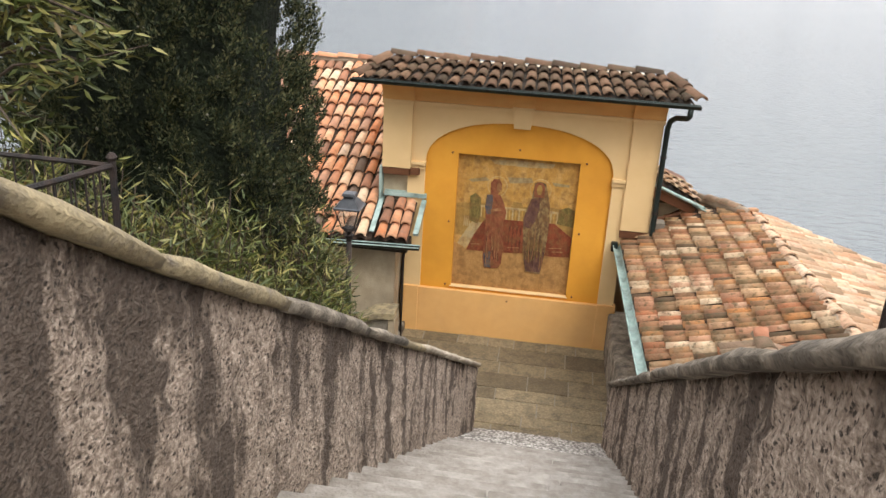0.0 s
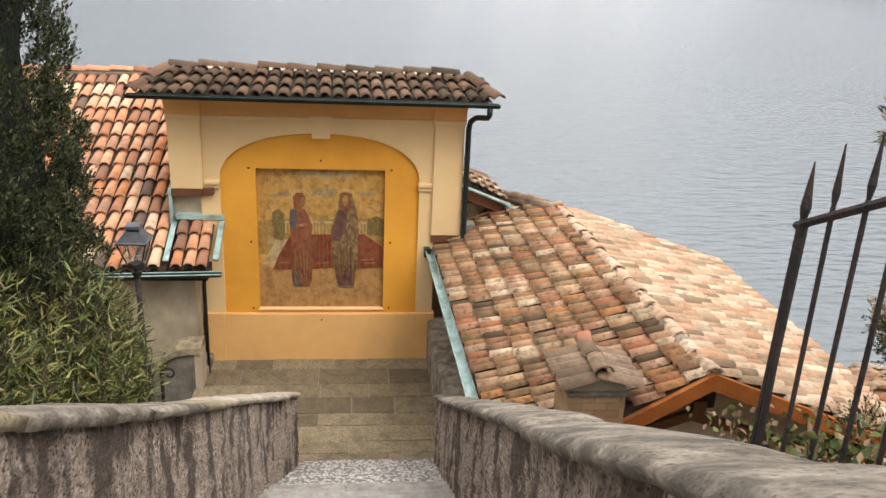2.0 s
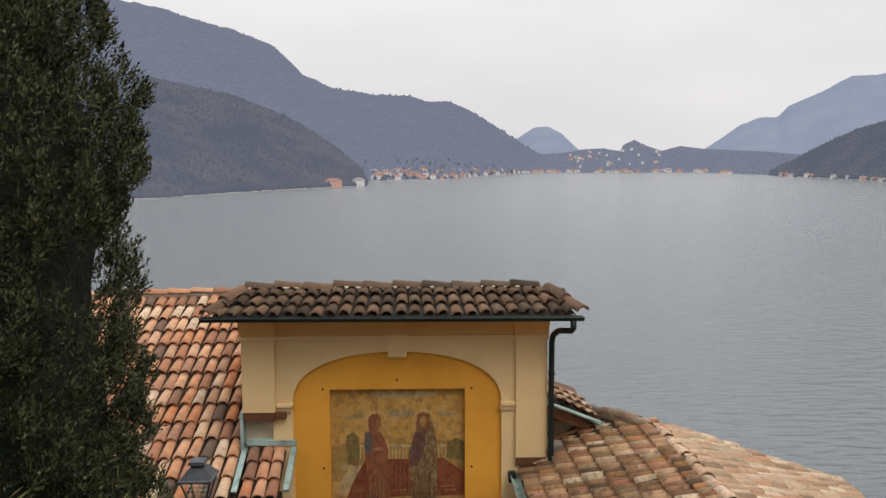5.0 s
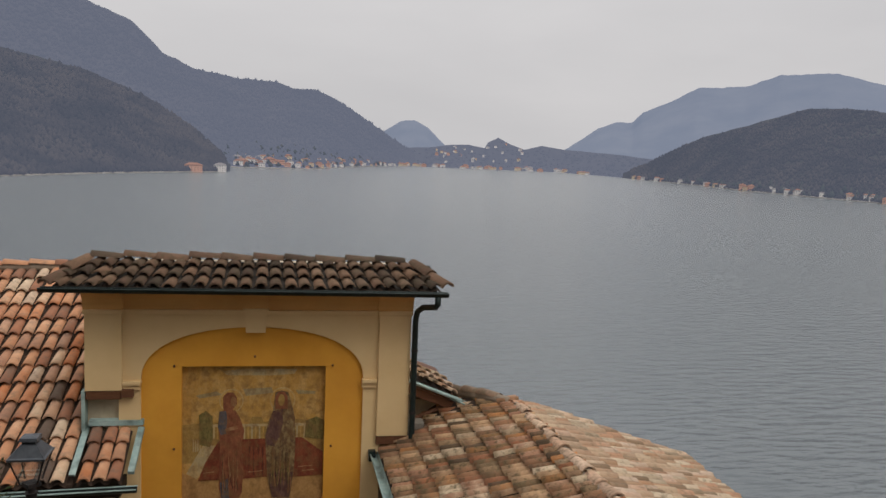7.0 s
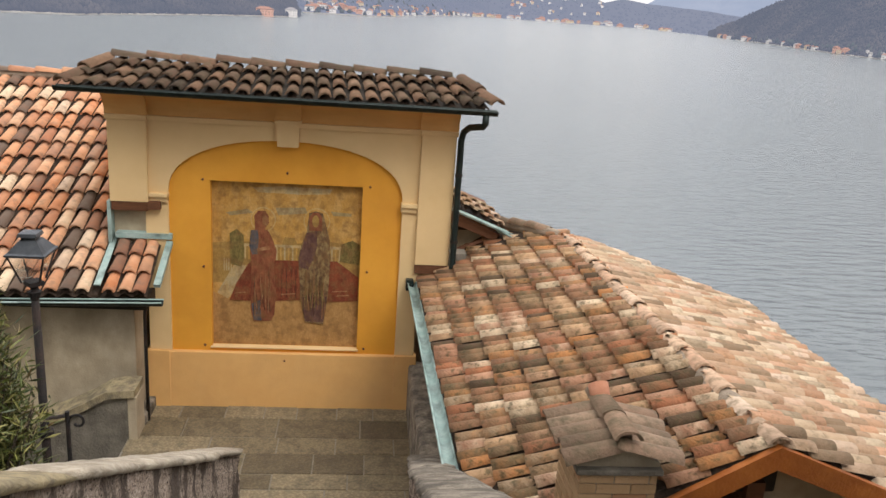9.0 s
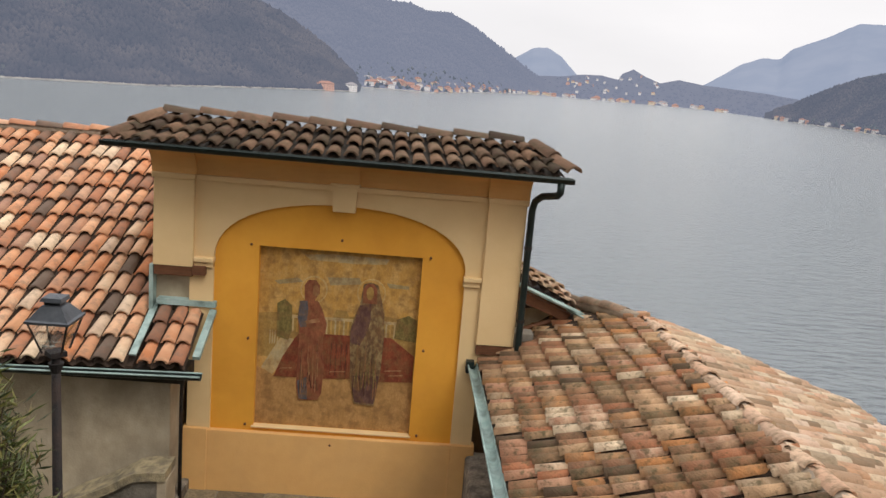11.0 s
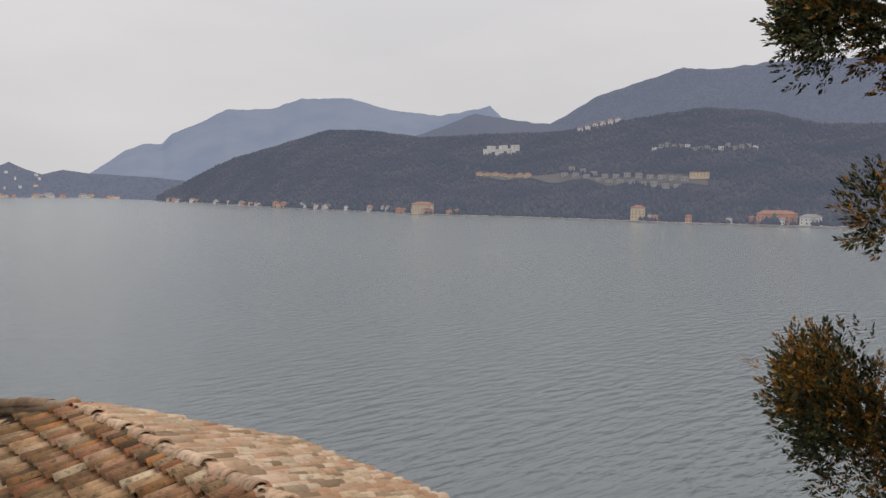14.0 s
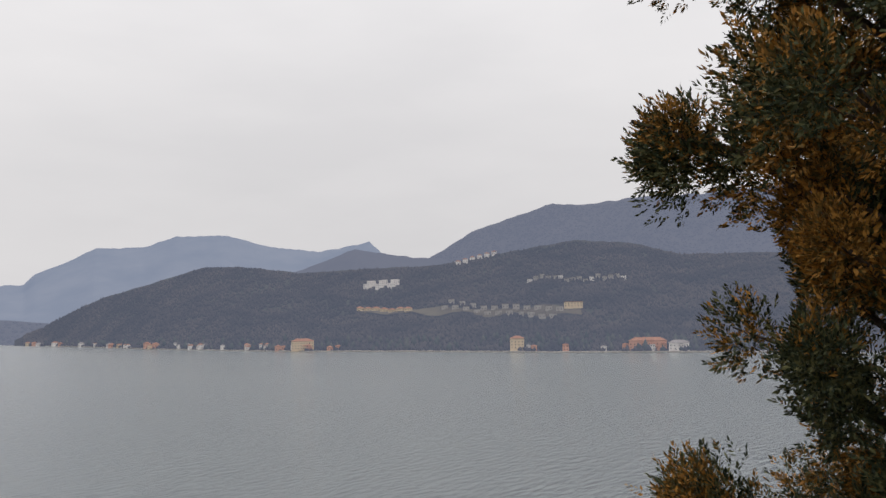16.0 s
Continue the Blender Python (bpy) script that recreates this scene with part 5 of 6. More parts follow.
ridge_line(rroof, (6.60, 0.28, 1.60), (3.62, -0.40, 2.77), TILE_RIDGE, seed=74, size=0.86, step=0.38, sink=0.0, bed=0.08)
ridge_line(rroof, (2.93, 0.92, 2.56), (3.58, -0.38, 2.77), TILE_CAP, seed=75, size=1.0, step=0.38, sink=0.0, bed=0.08)
for a, b in ((L_EAVE[0], RR0), (RR0, R_EAVE[0])):
    pa, pb = Vector(a), Vector(b)
    drop = Vector((0, 0, -0.155))
    base = Vector((0, -0.03, -0.02))
    bm = bmesh.new()
    vs = [bm.verts.new(p) for p in (pa + base, pb + base, pb + base + drop, pa + base + drop)]
    ws = [bm.verts.new(v.co + Vector((0, 0.05, 0))) for v in vs]
    bm.faces.new(vs)
    bm.faces.new(ws[::-1])
    for i in range(4):
        bm.faces.new((vs[i], ws[i], ws[(i + 1) % 4], vs[(i + 1) % 4]))
    part("bargeboard", bm, FASCIA, lower_house, "orange-brown stained bargeboard")
    part("soffit_rafter", tube([pa + Vector((0, 0.3, -0.2)), pb + Vector((0, 0.3, -0.2))], 0.05, 4), WOOD, lower_house)
part("beam_end", box(3.42, 3.72, -6.05, -5.85, 2.60, 2.78, 0.02), SOFFIT, lower_house, "dark ridge beam end")
part("beam_end", box(5.0, 5.2, -6.1, -5.85, 2.0, 2.2, 0.02), SOFFIT, lower_house, "dark purlin end")
part("verge_trim", prism([(2.2, 1.95), (3.57, 2.42), (5.0, 1.95), (5.0, 2.03), (3.57, 2.52), (2.2, 2.03)], -5.96, -5.9), WOOD, lower_house, "dark red-brown timber trim")
gutter_run("gutter", (1.74, -6.2, 2.06), (1.68, 0.16, 1.90), VERDIGRIS, lower_house, 0.055, "verdigris copper gutter")
part("gutter_brace", box(1.60, 1.70, -0.1, 0.2, 1.80, 1.95, 0.01), GUTTER, lower_house, "black iron gutter end")

# low porch roof below the gable
porch = thing("porch_roof", (3.6, -7.0, 1.6), "small clay tile porch roof below the gable", "roof")
part("rafters", box(2.9, 4.4, -7.4, -5.95, 1.55, 1.62), SOFFIT, porch)
part("post", box(2.95, 3.05, -7.3, -7.2, -1.0, 1.56, 0.01), WOOD, porch)
part("post", box(4.25, 4.35, -7.3, -7.2, -1.0, 1.56, 0.01), WOOD, porch)
tiled_slope(porch, [(2.75, -7.5, 1.72), (2.75, -5.98, 1.72), (3.58, -7.5, 2.08), (3.58, -5.98, 2.08)], 7, 3, TILE_RIGHT, seed=81)
tiled_slope(porch, [(4.45, -7.5, 1.72), (4.45, -5.98, 1.72), (3.58, -7.5, 2.08), (3.58, -5.98, 2.08)], 7, 3, TILE_RIGHT, seed=82)
ridge_line(porch, (3.58, -7.55, 2.10), (3.58, -6.0, 2.10), TILE_RIGHT, seed=83, size=1.2)

# brick chimney with its own tile cap
chimney = thing("chimney", (2.38, -6.12, 2.0), "buff brick chimney with a small clay tile cap", "chimney")
CX0, CX1, CY0, CY1 = 2.27, 2.73, -6.46, -5.96
part("shaft", box(CX0 + 0.012, CX1 - 0.012, CY0 + 0.012, CY1 - 0.012, 1.2, 2.99), JOINT, chimney)
brick_me = {}


def brick(x0, x1, y0, y1, z0, z1):
    key = (round(x1 - x0, 2), round(y1 - y0, 2))
    if key not in brick_me:
        bm = box(-key[0] / 2, key[0] / 2, -key[1] / 2, key[1] / 2, 0, z1 - z0)
        me = bpy.data.meshes.new("brick")
        bm.to_mesh(me)
        bm.free()
        me.materials.append(BRICK)
        brick_me[key] = me
    ob = new("brick", brick_me[key])
    ob.parent = chimney
    ob.matrix_basis = PLACES["chimney"].inverted() @ Matrix.Translation(((x0 + x1) / 2, (y0 + y1) / 2, z0))


for row in range(13):
    z = 2.10 + row * 0.068
    off = 0.105 if row % 2 else 0.0
    for k in range(4):
        a = CX0 + k * 0.21 - off
        a, b = max(a, CX0), min(a + 0.20, CX1)
        if b - a > 0.04:
            brick(a, b, CY0, CY0 + 0.02, z, z + 0.058)
        a = CY0 + 0.022 + k * 0.21 - off
        a, b = max(a, CY0 + 0.022), min(a + 0.20, CY1)
        if b - a > 0.04:
            brick(CX0, CX0 + 0.02, a, b, z, z + 0.058)
part("cap_gable", prism([(CX0 - 0.02, 3.0), (CX1 + 0.02, 3.0), (CX1 + 0.02, 3.03), (2.50, 3.16), (CX0 - 0.02, 3.03)], CY0 + 0.03, CY1), GREYWALL, chimney)
part("cap_slab", box(CX0 - 0.03, CX1 + 0.03, CY0 - 0.02, CY1 + 0.02, 2.975, 3.01, 0.01), DARKWALL, chimney)
ridge_z, low_z = 3.19, 3.05
tiled_slope(chimney, [(CX0 - 0.10, CY0 - 0.06, low_z), (CX0 - 0.10, CY1 + 0.04, low_z), (2.50, CY0 - 0.06, ridge_z), (2.50, CY1 + 0.04, ridge_z)], 5, 1, TILE_CAP, seed=91, bed=False, radius=0.08)
tiled_slope(chimney, [(CX1 + 0.10, CY0 - 0.06, low_z), (CX1 + 0.10, CY1 + 0.04, low_z), (2.50, CY0 - 0.06, ridge_z), (2.50, CY1 + 0.04, ridge_z)], 5, 1, TILE_CAP, seed=92, bed=False, radius=0.08)
ridge_line(chimney, (2.50, CY0 - 0.08, ridge_z + 0.02), (2.50, CY1 + 0.06, ridge_z + 0.02), TILE_CAP, seed=93, size=0.9, step=0.3, mortar=False)
part("clay_pot", tube([(2.50, CY1 - 0.04, 3.17), (2.49, CY1 + 0.07, 3.275)], [0.06, 0.066], 12), material("clay_pot", [(0.38, 0.16, 0.09), (0.46, 0.22, 0.13)], 8, 0.85, 0.3, 40), chimney, "red-brown clay chimney pot", smooth=True)

# low house further down the slope, of which the hipped roof shows
AX, AY, AZ = 8.0, -3.26, 1.32
low_house = thing("hipped_house", (AX, AY, -6.0), "small house down the slope with a hipped brown tile roof", "house")
part("wall", box(AX - 1.7, AX + 1.7, AY - 1.7, AY + 1.7, -7.0, AZ - 1.1), GREYWALL, low_house)
hip = part("roof", box(AX - 0.1, AX + 0.1, AY - 0.1, AY + 0.1, AZ - 1.0, AZ - 0.06), WOOD, low_house, "timber roof core")
turn = math.atan2(-1.1, -0.37)
hips = [(AX + 2.8 * math.cos(turn + k * math.pi / 2), AY + 2.8 * math.sin(turn + k * math.pi / 2), AZ - 1.3) for k in range(4)]
for k in range(4):
    c0, c1 = Vector(hips[k]), Vector(hips[(k + 1) % 4])
    mid = (c1 - c0) * 0.03
    tip = Vector((AX, AY, AZ))
    tiled_slope(hip, [c0, c1, tip - mid, tip + mid], 24, 11, TILE_RIGHT, TILE_RIGHT_REST, seed=110 + k, radius=0.085, as_part=lambda s, t: False,
                keep=lambda s, t: t < 0.45 or int(s * 24) % 2 == 0)
    ridge_line(hip, tuple(c0 + Vector((0, 0, 0.06))), (AX, AY, AZ + 0.05), TILE_RIDGE, seed=120 + k, size=0.95, step=0.38, mortar=False)

# small roof behind the chapel
rear = thing("rear_roof", (2.5, 1.2, 2.4), "small clay tile roof end with a green gutter behind the chapel", "roof")
part("wall", box(2.1, 2.75, 0.75, 2.4, -1.0, 2.45), GREYWALL, rear)
part("eaves_board", prism([(2.12, 2.78), (2.92, 2.50), (2.92, 2.56), (2.12, 2.86)], 0.46, 2.2), WOOD, rear)
tiled_slope(rear, [(2.22, 0.36, 2.95), (2.95, 0.36, 2.62), (2.22, 1.2, 2.99), (2.84, 1.1, 2.70)], 5, 3, TILE_PALE, seed=95, radius=0.07)
part("verge_flashing", tube([(2.20, 0.33, 2.86), (3.0, 0.33, 2.545)], 0.028, 6), VERDIGRIS, rear, "verdigris copper edge")
gutter_run("gutter", (2.86, 0.42, 2.585), (3.06, 0.26, 2.52), VERDIGRIS, rear, 0.045, "verdigris copper gutter end")
part("barge_beam", add_prism(bmesh.new(), [(2.15, 2.66), (2.84, 2.40), (2.90, 2.50), (2.15, 2.80)], 0.40, 0.52), WOOD, rear, "brown timber barge beam")
part("bracing", tube([(2.15, 0.5, 2.15), (2.8, 0.5, 2.42)], 0.04, 6), WOOD, rear)
part("flue_bricks", box(2.16, 2.40, 0.02, 0.25, 2.0, 2.32, 0.02), DARKWALL, rear)

# ---------------- street lantern and low rail ----------------
lantern = thing("street_lantern", (-1.95, -3.4, 0.2), "black iron post lantern with a glazed tapered head", "street lamp")
LX, LY = -1.89, -3.4
part("post", tube([(LX, LY, -0.2), (LX, LY, 0.9), (LX, LY, 0.95), (LX, LY, 2.86)], [0.062, 0.058, 0.042, 0.034], 12), IRON, lantern, smooth=True)
part("collar", tube([(LX, LY, 1.38), (LX, LY, 1.43)], 0.075, 12), IRON, lantern)
part("collar", tube([(LX, LY, 2.72), (LX, LY, 2.80)], [0.035, 0.06], 12), IRON, lantern)
head = part("head_base", tube([(LX, LY, 2.86), (LX, LY, 2.90)], 0.09, 4), IRON, lantern)
for sx, sy in ((1, 1), (1, -1), (-1, 1), (-1, -1)):
    part("glazing_bar", tube([(LX + 0.075 * sx, LY + 0.075 * sy, 2.9), (LX + 0.15 * sx, LY + 0.15 * sy, 3.16)], 0.009, 4), IRON, lantern)
for k in range(4):
    a, b = [((1, 1), (1, -1), (-1, -1), (-1, 1))[q % 4] for q in (k, k + 1)]
    raw("pane", [(LX + 0.07 * a[0], LY + 0.07 * a[1], 2.905), (LX + 0.07 * b[0], LY + 0.07 * b[1], 2.905), (LX + 0.145 * b[0], LY + 0.145 * b[1], 3.155), (LX + 0.145 * a[0], LY + 0.145 * a[1], 3.155)], [(0, 1, 2, 3)], LANTERN_GLASS, lantern).visible_shadow = False
bm = bmesh.new()
lev = [(0.165, 3.155), (0.168, 3.175), (0.15, 3.185), (0.075, 3.28), (0.06, 3.285), (0.06, 3.31), (0.085, 3.315), (0.075, 3.345), (0.02, 3.36)]
rings = [[bm.verts.new((LX + r * sx, LY + r * sy, z)) for sx, sy in ((1, 1), (-1, 1), (-1, -1), (1, -1))] for r, z in lev]
for a, b in zip(rings, rings[1:]):
    for i in range(4):
        bm.faces.new((a[i], a[(i + 1) % 4], b[(i + 1) % 4], b[i]))
bm.faces.new(rings[0][::-1])
bm.faces.new(rings[-1])
part("hood", bm, material("lantern_hood", [(0.06, 0.066, 0.075), (0.11, 0.118, 0.13)], 9, 0.4, 0.1, 40, metal=0.3), lantern, "dull grey metal hood")

lantern.location.z += 0.055

low_rail = thing("hand_rail", (-2.1, -3.2, 0.2), "black iron hand rail with a curled end", "railing")
part("top_bar", tube([(-3.4, -3.9, 1.50), (-1.80, -3.15, 1.50)], 0.02, 8), IRON, low_rail)
part("post", tube([(-1.78, -3.14, 0.0), (-1.78, -3.14, 1.54)], 0.022, 8), IRON, low_rail)
curl = [(-1.78 + 0.085 + 0.085 * math.cos(a) * (1 - 0.05 * k), -3.12, 1.42 + 0.085 * math.sin(a) * (1 - 0.05 * k)) for k, a in enumerate([math.pi * 0.9 - 0.45 * q for q in range(13)])]
part("curl", tube(curl, 0.013, 6), IRON, low_rail)
for k in range(5):
    x = -3.3 + 0.33 * k
    part("bar", tube([(x, -3.9 + (x + 3.4) * 0.47, 0.0), (x, -3.9 + (x + 3.4) * 0.47, 1.5)], 0.009, 6), IRON, low_rail)

# ---------------- spiked fence on the wall ----------------
fence = thing("spiked_fence", (1.60, -11.5, 4.9), "black wrought iron fence with pointed spikes", "fence")
fence_n, FX, FY, FRISE = 22, 1.455, -10.665, 0.50
for k in range(fence_n):
    yb = FY - 0.100 * k
    zt = 5.97 + FRISE * (FY - yb) + 0.012 * noise.noise((k * 1.7, 0.4, 2.2))
    thick = 0.009 if k else 0.013
    lean = 0.012 * noise.noise((k * 2.3, 5.1, 0.0))
    tip = [(FX, yb, zt - 1.15), (FX + 0.4 * lean, yb, zt - 0.135), (FX + 0.5 * lean, yb, zt - 0.128), (FX + 0.6 * lean, yb, zt - 0.10), (FX + lean, yb, zt)]
    part("spike", tube(tip, [thick * 0.62, thick * 0.62, thick * 0.5, thick * 0.92, 0.0015], 8), IRON, fence)
fence_end = FY - 0.100 * fence_n
for drop in (0.150, 0.86):
    part("rail", tube([(FX, FY + 0.02, 5.97 - drop), (FX, fence_end, 5.97 - drop + FRISE * (FY - fence_end))], 0.0095, 6), IRON, fence)
part("stay", tube([(FX, FY - 0.004, 5.83), (FX + 0.015, FY + 0.05, 4.97)], 0.012, 6), IRON, fence)

gen = np.random.default_rng(21)


def foliage_clump(name, centre, spread, count, length, width, mat, parent=None, label="", up=0.4, category="", kind=""):
    c = gen.normal(size=(count, 3)) * np.array(spread) * 0.5 + np.array(centre)
    d = gen.normal(size=(count, 3)) + np.array((0, 0, up))
    v, f = leaves(c, d, length, width, gen)
    ob = raw_np(name, v, f, mat, parent, label)
    return tagged(ob, label, category, kind=kind) if category else ob


# earth banked against the back of the wall, with ivy and dry leaves along it
bed_v = []
for yy in np.arange(-8.9, -15.2, -0.3):
    top = right_top(yy)
    lump = 0.03 * noise.noise((yy * 2, 0.3, 1.0))
    xo = right_x(yy) + 0.25
    bed_v += [(xo, yy, top - 0.6), (xo, yy, top - 0.08 + lump), (xo + 0.19, yy, top - 0.14 - lump), (xo + 0.45, yy, top - 0.42), (xo + 0.6, yy, top - 1.6)]
bed_f = [(5 * i + k, 5 * i + k + 1, 5 * i + k + 6, 5 * i + k + 5) for i in range(len(bed_v) // 5 - 1) for k in range(4)]
tagged(raw("planting_bed", bed_v, bed_f, EARTH, smooth=True), "earth bank behind the wall", "ground", kind="structure")
for k in range(7):
    yy = -10.35 - 0.15 * k
    cx, z = 1.62 + 0.08 * math.sin(2.1 * k), right_top(yy) - 0.045
    foliage_clump("ivy", (cx, yy, z), (0.16, 0.20, 0.08), 230, 0.024, 0.009, IVY, None, "low ivy and dry leaves behind the wall", 0.8, "ivy", "stuff")


# ---------------- shrubs and trees ----------------
def shrub(name, centre, radius, height, stems, seed, label, per=34, leaf=(0.135, 0.0085), lean=0.35, mat=None):
    """Many upright stems that fork, each ending in whorls of long narrow leaves."""
    g = np.random.default_rng(seed)
    top = thing(name, centre, label, "shrub")
    cx, cy, cz = centre
    bm = bmesh.new()
    pts, dirs = [], []
    for _ in range(stems):
        a, rr = g.uniform(0, 2 * np.pi), radius * np.sqrt(g.uniform())
        x0, y0 = cx + 0.35 * rr * np.cos(a), cy + 0.35 * rr * np.sin(a)
        x1, y1 = cx + rr * np.cos(a), cy + rr * np.sin(a)
        h = height * (1 - 0.42 * (rr / radius) ** 2) * g.uniform(0.72, 1.08)
        p0, p2 = np.array((x0, y0, cz)), np.array((x1, y1, cz + h))
        p1 = (p0 + p2) / 2 + (0, 0, 0.12 * h) - 0.15 * np.array((x1 - x0, y1 - y0, 0))
        curve = [(1 - t) ** 2 * p0 + 2 * t * (1 - t) * p1 + t * t * p2 for t in np.linspace(0, 1, 6)]
        add_tube(bm, curve, [0.016, 0.014, 0.012, 0.009, 0.007, 0.004], 4, cap=False)
        for t in g.uniform(0.35, 1.0, per):
            q = (1 - t) ** 2 * p0 + 2 * t * (1 - t) * p1 + t * t * p2 + g.normal(size=3) * 0.06
            tang = 2 * (1 - t) * (p1 - p0) + 2 * t * (p2 - p1)
            tang /= np.linalg.norm(tang)
            w = g.normal(size=3)
            w -= tang * (w @ tang)
            w /= np.linalg.norm(w) + 1e-6
            pts.append(q)
            dirs.append(tang * g.uniform(0.25, 0.9) + w * g.uniform(0.4, 0.9) + (0, 0, -0.1))
    part("branchwork", bm, BARK, top)
    v, f = leaves(np.array(pts), np.array(dirs), leaf[0], leaf[1], g)
    tagged(raw_np("foliage", v, f, mat or OLEANDER, top), kind="stuff")
    return top


OLEANDERS = [((-2.5, -8.3, 2.5), 0.8, 2.45, 200), ((-3.3, -7.6, 2.2), 1.0, 2.6, 200), ((-2.25, -7.0, 1.9), 0.75, 2.5, 200), ((-3.1, -6.2, 1.6), 0.9, 2.3, 150),
             ((-2.1, -5.7, 1.2), 0.75, 2.8, 220), ((-2.05, -4.7, 0.6), 0.6, 2.9, 220), ((-3.8, -9.0, 2.9), 1.0, 2.4, 150), ((-3.0, -9.6, 3.1), 0.5, 1.7, 90), ((-4.6, -7.0, 2.0), 1.0, 2.5, 120)]
for k, (c, r, h, n) in enumerate(OLEANDERS):
    shrub("oleander_shrub", c, r, h, n, 100 + k, "yellow-green oleander shrub with long narrow leaves", per=60)


def cypress(name, base, height, radius, sprays, seed, label, mat, bare=0.15, spray=0.16, slivers=16, lean=(0, 0), golden=None, limbs=60, core=0.0, clumps=0, clump=0.28, taper=2.6, cones=0, reaching=()):
    """Tapered trunk, upswept limbs, and flat feathery sprays that leave gaps between them."""
    g = np.random.default_rng(seed)
    top = thing(name, base, label, "tree")
    bx, by, bz = base
    bm = bmesh.new()
    trunk = [(bx + lean[0] * t + 0.05 * math.sin(5 * t + seed), by + lean[1] * t, bz + height * t) for t in np.linspace(0, 0.96, 12)]
    add_tube(bm, trunk, [0.16 * radius * (1 - 0.9 * t) + 0.012 for t in np.linspace(0, 1, 12)], 9)
    part("trunk", bm, BARK, top, smooth=True)

    def outline(t):
        return radius * min(1.0, (1 - t) * taper + 0.03) ** 0.8 * (0.86 + 0.14 * min(1, t / 0.15))

    bm = bmesh.new()
    tips = []
    for k in range(limbs):
        t = bare + (0.97 - bare) * (k + g.uniform()) / limbs
        a = 2.399963 * k + g.uniform(-0.3, 0.3)
        reach = outline(t) * g.uniform(0.70, 1.02)
        z0 = bz + height * max(0.02, t - 0.06)
        o = np.array((bx + lean[0] * t, by + lean[1] * t, z0))
        e = o + np.array((reach * math.cos(a), reach * math.sin(a), reach * g.uniform(0.25, 0.75)))
        if clumps and 4.4 < e[2] < 5.3 and e[1] > by + 0.5:
            e[:2] = o[:2] + (e[:2] - o[:2]) * 0.80
        m = (o + e) / 2 + np.array((0, 0, -0.10 * reach)) + g.normal(size=3) * 0.04
        cur = [tuple((1 - s) ** 2 * o + 2 * s * (1 - s) * m + s * s * e) for s in np.linspace(0, 1, 6)]
        add_tube(bm, cur, [0.022 * radius * (1 - 0.85 * s) + 0.003 for s in np.linspace(0, 1, 6)], 5, cap=False)
        tips.append((o, m, e))
        for _ in range(3):
            s = g.uniform(0.35, 0.9)
            p = (1 - s) ** 2 * o + 2 * s * (1 - s) * m + s * s * e
            q = p + (e - o) * g.uniform(0.10, 0.25) + g.normal(size=3) * 0.11 * radius
            add_tube(bm, [tuple(p), tuple((p + q) / 2 + (0, 0, 0.02)), tuple(q)], [0.009, 0.006, 0.003], 4, cap=False)
            tips.append((p, (p + q) / 2, q))
    for end in reaching:
        e = np.array(end)
        o = np.array((bx, by, e[2] - 0.45))
        m = (o + e) / 2 + np.array((0, 0, -0.08))
        add_tube(bm, [tuple((1 - s) ** 2 * o + 2 * s * (1 - s) * m + s * s * e) for s in np.linspace(0, 1, 6)], [0.03 * (1 - 0.85 * s) + 0.003 for s in np.linspace(0, 1, 6)], 5, cap=False)
        tips += [(o, m, e), (m, (m + e) / 2, e + g.normal(size=3) * 0.09), (m, (m + e) / 2, e + g.normal(size=3) * 0.12)]
    part("branchwork", bm, BARK, top)
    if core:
        # added solid hull, coloured as shade, to darken the gaps between sprays
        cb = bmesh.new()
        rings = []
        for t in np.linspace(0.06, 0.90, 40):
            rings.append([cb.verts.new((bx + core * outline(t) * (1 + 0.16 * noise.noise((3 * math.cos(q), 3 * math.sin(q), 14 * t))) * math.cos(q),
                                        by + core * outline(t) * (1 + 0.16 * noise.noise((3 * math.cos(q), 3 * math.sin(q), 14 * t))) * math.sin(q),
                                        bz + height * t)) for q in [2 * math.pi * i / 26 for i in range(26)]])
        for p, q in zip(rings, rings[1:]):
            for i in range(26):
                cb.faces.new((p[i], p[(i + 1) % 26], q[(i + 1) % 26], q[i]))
        part("crown_shade_hull", cb, CYPRESS_DEEP_SHADE, top, smooth=True)
    tips_o, tips_m, tips_e = [np.array(q) for q in zip(*tips)]
    if clumps:
        # rounded tufts at and near the ends of the limbs
        near = np.where((tips_e[:, 2] > 2.9) & (tips_e[:, 2] < 7.2), 1.0, 0.10)
        ci = np.flatnonzero(near > 0.5)
        ci = np.concatenate([ci, ci[::3], g.choice(len(tips), 60)])
        clumps = len(ci)
        s = np.concatenate([g.uniform(0.8, 1.02, int((near > 0.5).sum())), g.uniform(0.4, 0.8, clumps - int((near > 0.5).sum()))])[:, None]
        cc = (1 - s) ** 2 * tips_o[ci] + 2 * s * (1 - s) * tips_m[ci] + s * s * tips_e[ci]
        cr = clump * g.uniform(0.55, 1.25, clumps)
        idx = g.integers(0, clumps, sprays)
        d = g.normal(size=(sprays, 3))
        d /= np.linalg.norm(d, axis=1, keepdims=True)
        d[:, 2] *= 1.25
        c = cc[idx] + d * (cr[idx] * g.uniform(0.3, 1.0, sprays))[:, None]
        out = tips_e[ci] - tips_o[ci]
        out /= np.linalg.norm(out, axis=1, keepdims=True) + 1e-6
        axis = d * 0.8 + out[idx] * 0.6 + np.array((0, 0, 0.35)) + g.normal(size=(sprays, 3)) * 0.3
    else:
        # an even coat of upright tufts over the whole column
        tufts = sprays // 24
